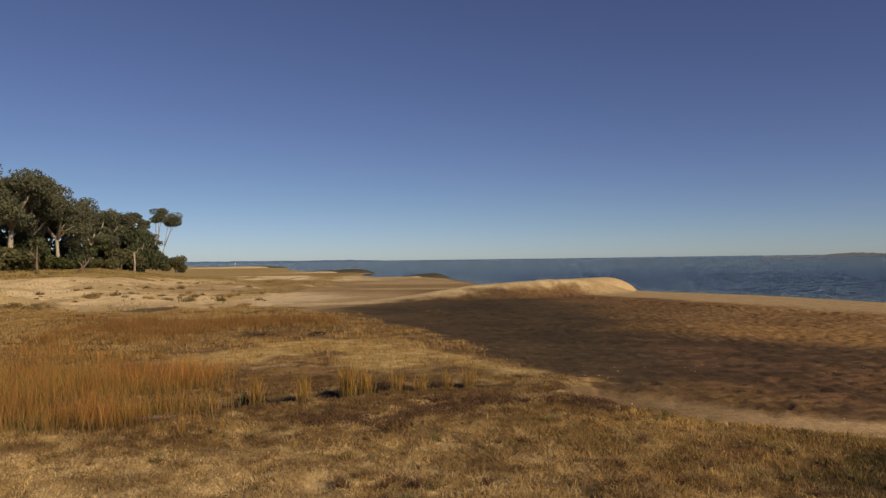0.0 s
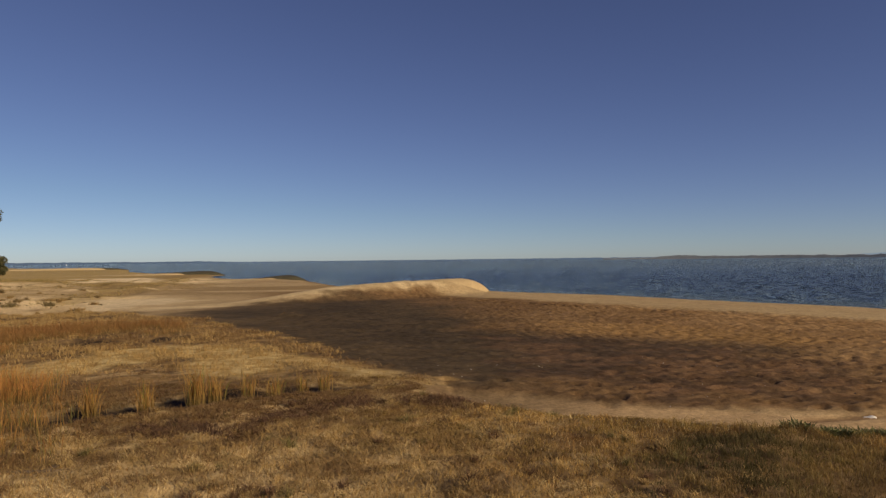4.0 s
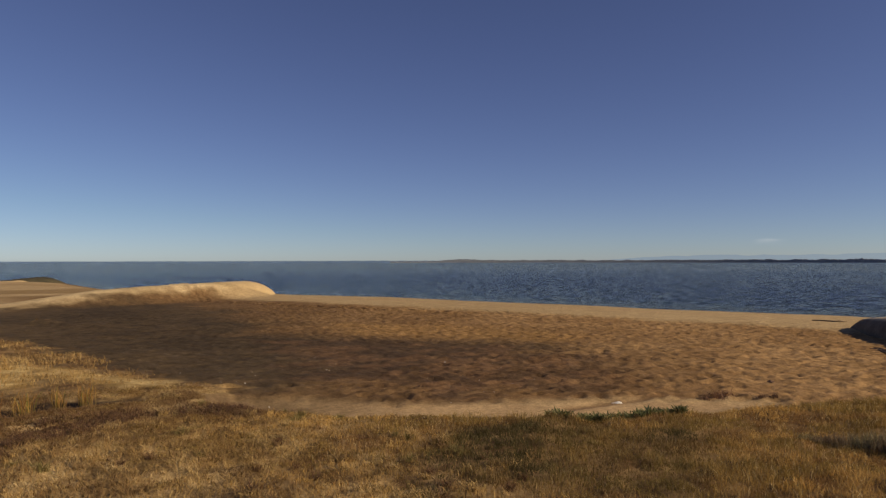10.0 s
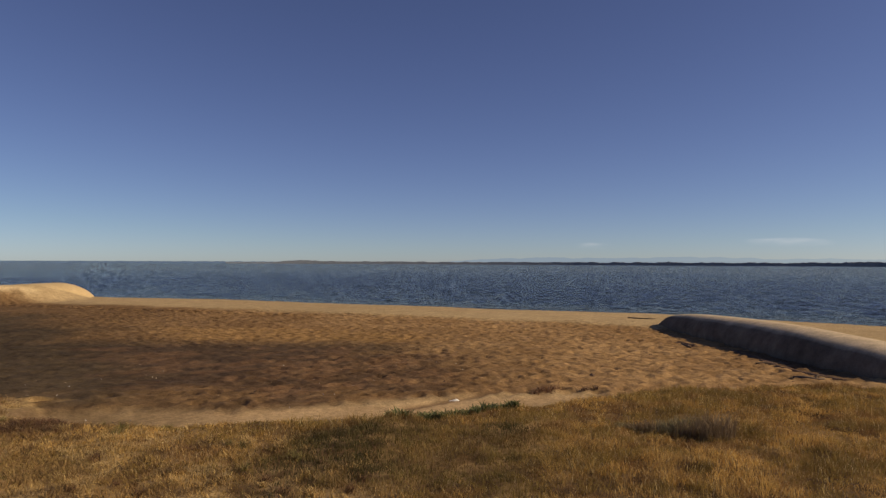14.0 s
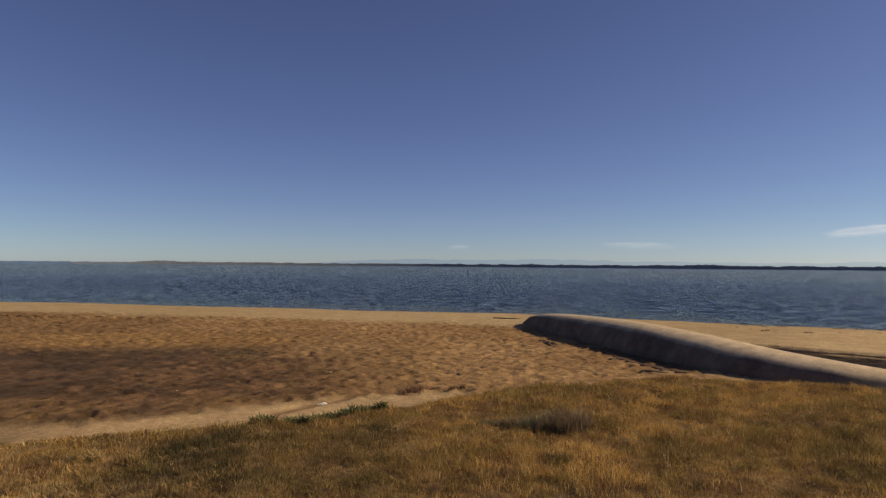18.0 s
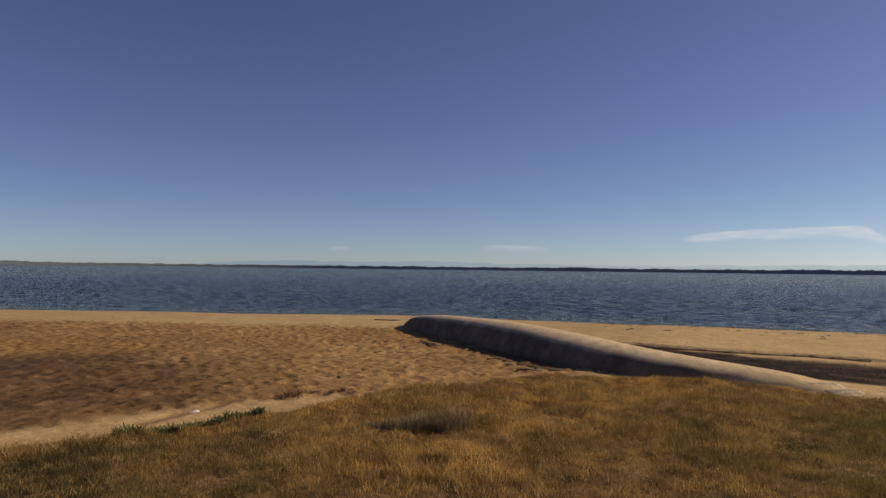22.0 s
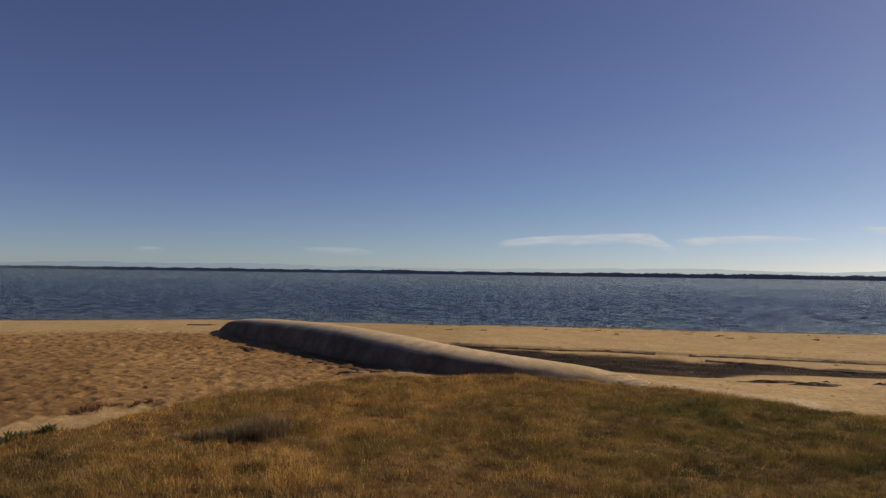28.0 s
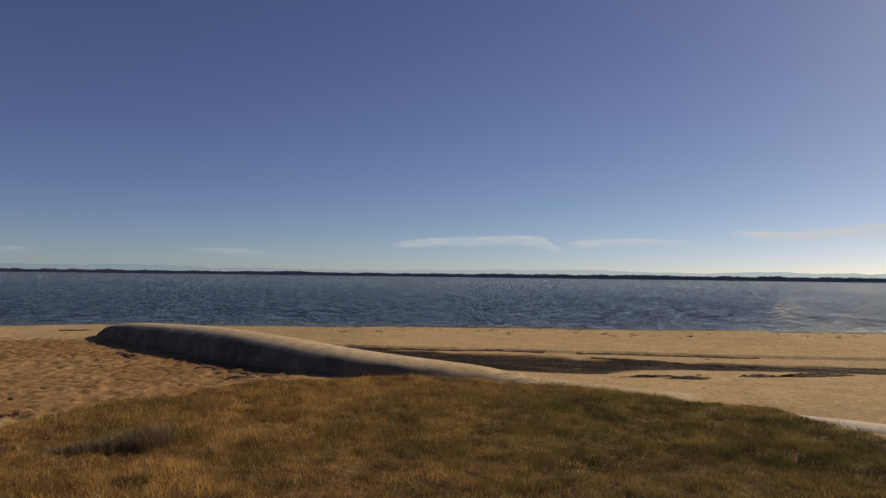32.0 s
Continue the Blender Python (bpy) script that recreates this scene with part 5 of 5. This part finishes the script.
def build_dune_tufts():
    r = random.Random(9)
    kinds = []
    for k, (lo, hi) in enumerate((((0.13, 0.09, 0.04), (0.30, 0.21, 0.09)), ((0.13, 0.10, 0.045), (0.28, 0.22, 0.10)), ((0.22, 0.13, 0.05), (0.42, 0.29, 0.11)))):
        n = 110
        colour = lerp(np.array(lo), np.array(hi), rng.random(n))
        ob = blades("dune_tussock", rng.normal(0, 0.16, n), rng.normal(0, 0.16, n), np.zeros(n), rng.uniform(0.14, 0.5, n), rng.uniform(0.02, 0.045, n), rng.uniform(0.2, 1.1, n), colour, GRASS,
                    ("grey-brown wiry dune tussock on pale sand", "dull olive dune tussock on pale sand", "golden dry dune tussock on pale sand")[k], "tussock", True)
        kinds.append(tagged(ob, group="dune tussocks"))
    n = 0
    while n < 240:
        az, reach = r.uniform(-36, -12), 44 + 55 * r.random() ** 1.3
        x, y = polar(az, reach)
        if float(fbm(np.array([x * 0.11]), np.array([y * 0.11]), 121, 3)[0]) < 0.45 or -2 > x > -11 and y < 57:
            continue
        s = 0.22 + 0.85 * r.random() ** 1.8
        m = pose(x, y, height_at(x, y) - 0.02, 0, 0, r.uniform(0, 360)) @ Matrix.Diagonal((s * r.uniform(0.8, 1.7), s, s * r.uniform(0.7, 1.1), 1))
        ob = kinds[n] if n < 3 else copy_thing(kinds[r.choice((0, 0, 1, 2))], Matrix.Identity(4))
        ob.matrix_basis = m
        n += 1


def build_dune_grass():
    """Thin golden grass in drifts over the pale dunes."""
    def weight(x, y):
        az, d = np.degrees(np.arctan2(x, y)), np.hypot(x, y)
        west = smooth(-17, -30, az)
        drift = fbm(x * 0.16, y * 0.12, 191, 4) + 0.10 * west + 0.10 * smooth(70, 95, d)
        return (az > -38) * (az < -4) * (d > 41) * (d < 125) * smooth(0.50, 0.62, drift) * smooth(-11, -15, x - 0.1 * (y - 50)) * (0.10 + 0.90 * scrubby(x, y))

    x, y, ids = scatter_tufts(26000, (-75, -2, 36, 118), weight, 8, 0.28)
    tint = rng.random(ids.max() + 1)
    colour = lerp(np.array([0.24, 0.165, 0.06]), np.array([0.47, 0.345, 0.14]), tint[ids])
    colour = lerp(colour, np.array([0.15, 0.13, 0.055]), 0.8 * (tint[ids] < 0.25))
    blades("dune_grass", x, y, ground_height(x, y), 0.24 * rng.uniform(0.3, 1.2, len(x)), rng.uniform(0.02, 0.045, len(x)), rng.uniform(0.2, 1.2, len(x)), colour, GRASS,
           "thin golden and olive grass in drifts over pale dunes", "grass")


def build_slope_grass():
    """Golden rank grass on the slope below the wood."""
    def weight(x, y):
        az, d = np.degrees(np.arctan2(x, y)), np.hypot(x, y)
        return (az > -40) * (az < -16) * scrubby(x, y) * smooth(70, 85, d) * smooth(150, 130, d) * smooth(0.35, 0.55, fbm(x * 0.2, y * 0.2, 153))

    x, y, ids = scatter_tufts(14000, (-100, -22, 45, 150), weight, 11, 0.5)
    tint = rng.random(ids.max() + 1)
    colour = lerp(np.array([0.24, 0.175, 0.065]), np.array([0.43, 0.325, 0.13]), tint[ids])
    colour = lerp(colour, np.array([0.13, 0.13, 0.045]), (tint[ids] < 0.2) * 0.8)
    blades("slope_grass", x, y, ground_height(x, y), 0.26 * rng.uniform(0.3, 1.2, len(x)), rng.uniform(0.03, 0.07, len(x)), rng.uniform(0.2, 0.9, len(x)), colour, GRASS,
           "rank golden and olive grass on the slope below the wood", "grass")


# ---- small things on the beach ----
def stick(name, x, y, turn, size, thick, label, fork=True, mat=None):
    r = random.Random(int(x * 100 + y * 10))
    bm = bmesh.new()
    limb(bm, [(-size / 2, 0, thick), (-size * 0.15, r.uniform(-.05, .05), thick * 1.2), (size * 0.2, r.uniform(-.06, .06), thick), (size / 2, r.uniform(-.05, .08), thick * 1.5)], [thick * 0.7, thick, thick * 0.8, thick * 0.35], 8)
    if fork:
        limb(bm, [(size * 0.15, 0, thick), (size * 0.33, size * 0.13, thick * 3)], [thick * 0.5, thick * 0.2], 6)
    ob = part(name, bm, mat or WOOD)
    ob.matrix_basis = pose(x, y, height_at(x, y) - thick * 0.25, 0, 0, turn)
    return tagged(ob, label, "driftwood", "driftwood on the beach")


def weed_heap(x, y, sx, sy, high, turn):
    """A crumpled ragged mat of weed."""
    u, v = np.meshgrid(np.linspace(-1, 1, 34), np.linspace(-1, 1, 20))
    k = x * 7.1
    d = np.sqrt(u * u + v * v) + (fbm(u * 3 + k, v * 3, 301, 3) - 0.5) * 0.9
    h = high * smooth(0.9, 0.2, d) * (0.1 + 1.5 * fbm(u * 8 + k, v * 6, 303, 3)) - 0.05 * smooth(0.7, 1.0, d)
    p = np.stack([u * sx, v * sy, h], -1).reshape(-1, 3)
    ob = new("seaweed_mat", mesh_from("seaweed_mat", p, grid_faces(34, 20), WEED))
    ob.matrix_basis = pose(x, y, height_at(x, y) - 0.005, 0, 0, turn)
    return tagged(ob, "dark dried seaweed mat washed onto the sand", "seaweed", "seaweed mats")


def build_buried_edge():
    """The bleached back of a buried tube showing through the sand at the grass edge."""
    rows = [(x, y, height_at(x, y) + up * 0.6, height_at(x, y) - 0.15, w * 1.6) for x, y, up, w in BURIED]
    me, _, _ = tube("buried_tube", rows, BLEACHED, "", around=20, per=8)
    tagged(new("buried_tube", me), "bleached white back of a buried sand tube at the grass edge", "sand tube")


BURIED = [(15.0, -6.3, -0.03, 0.10), (14.6, -6.7, 0.05, 0.20), (14.1, -7.1, 0.09, 0.32), (13.6, -7.7, 0.11, 0.36), (12.9, -8.4, 0.12, 0.38), (11.9, -9.3, 0.11, 0.38), (10.6, -10.5, 0.04, 0.3)]


def build_beach_things():
    stick("driftwood", 32.5, 18.1, -80, 1.5, 0.032, "dark driftwood branch lying on pale sand")
    stick("driftwood", 18.1, 5.6, -70, 0.7, 0.05, "short dark driftwood piece beside the tube")
    stick("driftwood", 20.2, 7.2, -50, 0.9, 0.03, "thin crooked driftwood twig beside the tube")
    stick("driftwood", 22.6, 10.9, 40, 1.1, 0.03, "thin dark twig on trodden sand")
    stick("driftwood", -4.0, 10.5, 5, 0.5, 0.04, "short bleached stick in dry grass")
    stick("driftwood", -2.8, 8.9, -8, 0.9, 0.025, "thin weathered branch lying in dry grass", True)
    stick("driftwood", 1.3, 13.2, 30, 0.45, 0.015, "grey bare twig by the rushes", True)
    for x, y, sx, sy, h, t in ((19.75, -5.7, 1.3, 0.18, 0.06, -78), (19.55, -6.7, 0.8, 0.30, 0.07, -84), (20.15, -8.9, 0.75, 0.34, 0.07, -80), (20.4, -10.6, 1.6, 0.28, 0.09, -76), (20.3, -4.2, 0.6, 0.12, 0.04, -80),
                               (20.6, 5.7, 1.5, 0.22, 0.06, 52), (22.2, 7.8, 1.3, 0.2, 0.05, 50), (23.0, 11.0, 1.2, 0.25, 0.05, 50)):
        weed_heap(x, y, sx, sy, h, t)
    # small clumps of wrack along the strand
    r = random.Random(41)
    kinds = [weed_heap(34.0, 0.0 + k, 0.42, 0.2, 0.03, 90) for k in range(3)]
    n = 0
    while n < 190:
        y = r.uniform(-27, 7) if n > 3 else r.uniform(-8, 2)
        s = 1.9 + 5.5 * r.random() ** 2.0
        x = 41.0 - s
        if float(fbm(np.array([y * 0.35]), np.array([s * 0.8]), 45, 3)[0]) < 0.46:
            continue
        ob = kinds[n] if n < 3 else copy_thing(kinds[r.randint(0, 2)], Matrix.Identity(4))
        size = 0.2 + 0.5 * r.random() ** 2
        ob.matrix_basis = pose(x, y, height_at(x, y) - 0.004, 0, 0, 90 + r.uniform(-35, 35)) @ Matrix.Diagonal((size, size * r.uniform(0.7, 1.5), r.uniform(0.7, 1.3), 1))
        n += 1
    # dark strips painting the scarp's shaded edge, and wrack at the tube's foot
    for line in (scarp_foot(4.4, -3.4), scarp_foot(-4.6, -11.0), [(24.5, -4.9), (23.9, -6.6), (23.3, -8.3), (22.6, -10.5), (21.8, -14.0)], [(22.3, 9.2), (21.4, 8.2), (20.1, 7.05), (19.2, 6.05), (18.6, 4.9)]):
        p = catmull(line, 240 // (len(line) - 1))
        way = np.gradient(p, axis=0)
        way /= np.linalg.norm(way, axis=1)[:, None]
        side = np.stack([-way[:, 1], way[:, 0]], 1)
        k = np.arange(len(p)) * 0.09
        broad = 0.070 + 0.060 * smooth(0.30, 0.75, fbm(k, k * 0 + line[0][1], 141, 3))
        p = p + side * ((fbm(k * 0.6, k * 0, 143, 2) - 0.5) * 0.15)[:, None]
        rows = [np.concatenate([p + side * (w * broad)[:, None], (ground_height(*(p + side * (w * broad)[:, None]).T) + h * broad + 0.006)[:, None]], 1) for w, h in ((-2.0, -0.25), (-0.9, 0.32), (0.9, 0.28), (2.0, -0.25))]
        ob = new("weed_shade_line", mesh_from("weed_shade_line", np.concatenate(rows), grid_faces(len(p), 4), WEED))
        tagged(ob, "thin dark line of weed and painted shade on the beach", "seaweed", "seaweed lines")
    bm = bmesh.new()
    bmesh.ops.create_uvsphere(bm, u_segments=14, v_segments=8, radius=0.1)
    for v in bm.verts:
        v.co = Vector((v.co.x * 1.8, v.co.y * 0.8, max(v.co.z * 0.5, -0.015) + 0.02 * math.sin(v.co.x * 30)))
    ob = part("white_shell", bm, SHELL)
    ob.matrix_basis = pose(10.17, 9.94, height_at(10.17, 9.94) + 0.012, 0, 0, -35) @ Matrix.Scale(0.62, 4)
    tagged(ob, "bleached white cuttlefish shell on the sand path", "shell")
    # pebbles and crumbs of weed along the strand
    n = 24000
    x, y = rng.uniform(14, 41, n), rng.uniform(-26, 40, n)
    s = inside(x, y, SHORE)
    m = bank(x, y)
    keep = (s > 0.6) & (m < -0.5) & (rng.random(n) < np.where(s < 3.8, 0.9, 0.03) * np.maximum(smooth(0.38, 0.6, fbm(x * 0.25, y * 0.25, 117)), 0.5 * (s > 1.2) * (s < 4.5) * (y < 5)))
    x, y = x[keep], y[keep]
    z, n = ground_height(x, y), keep.sum()
    sz = rng.uniform(0.02, 0.085, n) * (1 + 1.4 * (rng.random(n) < 0.06))
    t = rng.uniform(0, 6.28, n)
    dx, dy = np.cos(t) * sz, np.sin(t) * sz
    v = np.stack([np.stack([x - dx, y - dy, z], 1), np.stack([x + dy * 0.5, y - dx * 0.5, z], 1), np.stack([x + dx, y + dy, z], 1), np.stack([x - dy * 0.5, y + dx * 0.5, z], 1), np.stack([x, y, z + sz * 0.22], 1)], 1).reshape(-1, 3)
    i = (np.arange(n) * 5)[:, None]
    f = np.concatenate([i + np.array([[a, b, 4]]) for a, b in ((0, 1), (1, 2), (2, 3), (3, 0))])
    tagged(new("strand_debris", mesh_from("strand_debris", v, f, WEED)), "scattered dark crumbs of weed and wood along the strand", "debris", kind="stuff")


def build_mud_bits():
    """Bleached crumbs of shell and dark chips of wood lying on the mud."""
    n = 900
    x, y = rng.uniform(2, 14, n), rng.uniform(11.5, 21, n)
    keep = (bank(x, y) < -0.6) & (rng.random(n) < smooth(20, 13.5, y) * smooth(0.40, 0.55, fbm(x * 0.7, y * 0.7, 161, 3)))
    x, y = x[keep], y[keep]
    n, z = len(x), ground_height(x, y)
    pale = rng.random(n) < 0.3
    for name, pick, mat, label in (("shell_crumbs", pale, SHELL, "bleached crumbs of shell scattered on the mud"), ("wood_chips", ~pale, WOOD, "dark chips of wood scattered on the mud")):
        px, py, pz = x[pick], y[pick], z[pick]
        m = len(px)
        size, t = rng.uniform(0.008, 0.022, m) * (1 if name == "shell_crumbs" else 1.8), rng.uniform(0, 6.28, m)
        dx, dy = np.cos(t) * size, np.sin(t) * size
        v = np.stack([np.stack([px - dx, py - dy, pz], 1), np.stack([px + dy * 0.5, py - dx * 0.5, pz], 1), np.stack([px + dx, py + dy, pz], 1), np.stack([px - dy * 0.5, py + dx * 0.5, pz], 1), np.stack([px, py, pz + size * 0.7], 1)], 1).reshape(-1, 3)
        i = (np.arange(m) * 5)[:, None]
        f = np.concatenate([i + np.array([[a, b, 4]]) for a, b in ((0, 1), (1, 2), (2, 3), (3, 0))])
        tagged(new(name, mesh_from(name, v, f, mat)), label, "debris", kind="stuff")


def build_weed_bed():
    """Tangled weed lying in the damp trench behind the berm."""
    n = 26000
    x, y = rng.uniform(20, 27.5, n), rng.uniform(-16, 5.2, n)
    keep = rng.random(n) < smooth(-0.3, 0.3, inside(x, y, TRENCH) + (fbm(x * 1.2, y * 1.2, 62, 3) - 0.5) * 1.2) * (0.12 + 0.88 * smooth(0.42, 0.58, fbm(x * 1.6, y * 0.8, 64, 3)))
    x, y = x[keep], y[keep]
    n = len(x)
    colour = lerp(np.array([0.055, 0.038, 0.030]), np.array([0.15, 0.105, 0.075]), rng.random(n) ** 1.4)
    colour = lerp(colour, np.array([0.10, 0.115, 0.050]), 0.7 * (rng.random(n) < 0.7 * smooth(0.9, 0.1, inside(x, y, TRENCH)) * smooth(0.5, 0.62, fbm(x * 0.6, y * 0.6, 66, 2))))
    blades("weed_bed", x, y, ground_height(x, y), rng.uniform(0.03, 0.085, n), rng.uniform(0.014, 0.034, n), rng.uniform(1.4, 3.0, n), colour, GRASS,
           "tangled dark brown weed lying in the damp trench", "seaweed")


def build_sea_rocket():
    """Low fleshy green plants on the edge of the bank."""
    n = 90
    r = random.Random(21)
    leaves = 46
    a = rng.uniform(0, 6.28, leaves)
    colour = lerp(np.array([0.085, 0.095, 0.036]), np.array([0.25, 0.255, 0.11]), rng.random(leaves))
    src = blades("sea_rocket", np.cos(a) * 0.04, np.sin(a) * 0.04, np.zeros(leaves), rng.uniform(0.08, 0.17, leaves), rng.uniform(0.022, 0.04, leaves), rng.uniform(0.3, 0.9, leaves), colour, GRASS,
                 "fleshy grey-green sea rocket plant on the bank's edge", "plant", True)
    tagged(src, group="sea rocket plants")
    for k in range(n):
        t = r.random()
        if 0.40 < t < 0.47:
            t = 0.2
        x = 7.1 + 2.05 * t + r.gauss(0, 0.12)
        y = 8.12 - 0.63 * t + r.gauss(0, 0.15)
        s = r.uniform(0.6, 1.35)
        m = pose(x, y, height_at(x, y), 0, 0, r.uniform(0, 360)) @ Matrix.Diagonal((s, s, s, 1))
        ob = src if k == 0 else copy_thing(src, Matrix.Identity(4))
        ob.matrix_basis = m


build_ground()
build_water()
build_grass()
build_grass_clump()
build_heather()
build_matted_straw()
build_foreground_tufts()
build_reeds()
build_tussocks()
build_tubes()
build_weed_bed()
build_far()
build_clouds()
build_wood()
build_beacon()
build_dune_tufts()
build_slope_grass()
build_dune_grass()
build_buried_edge()
build_beach_things()
build_mud_bits()
build_sea_rocket()
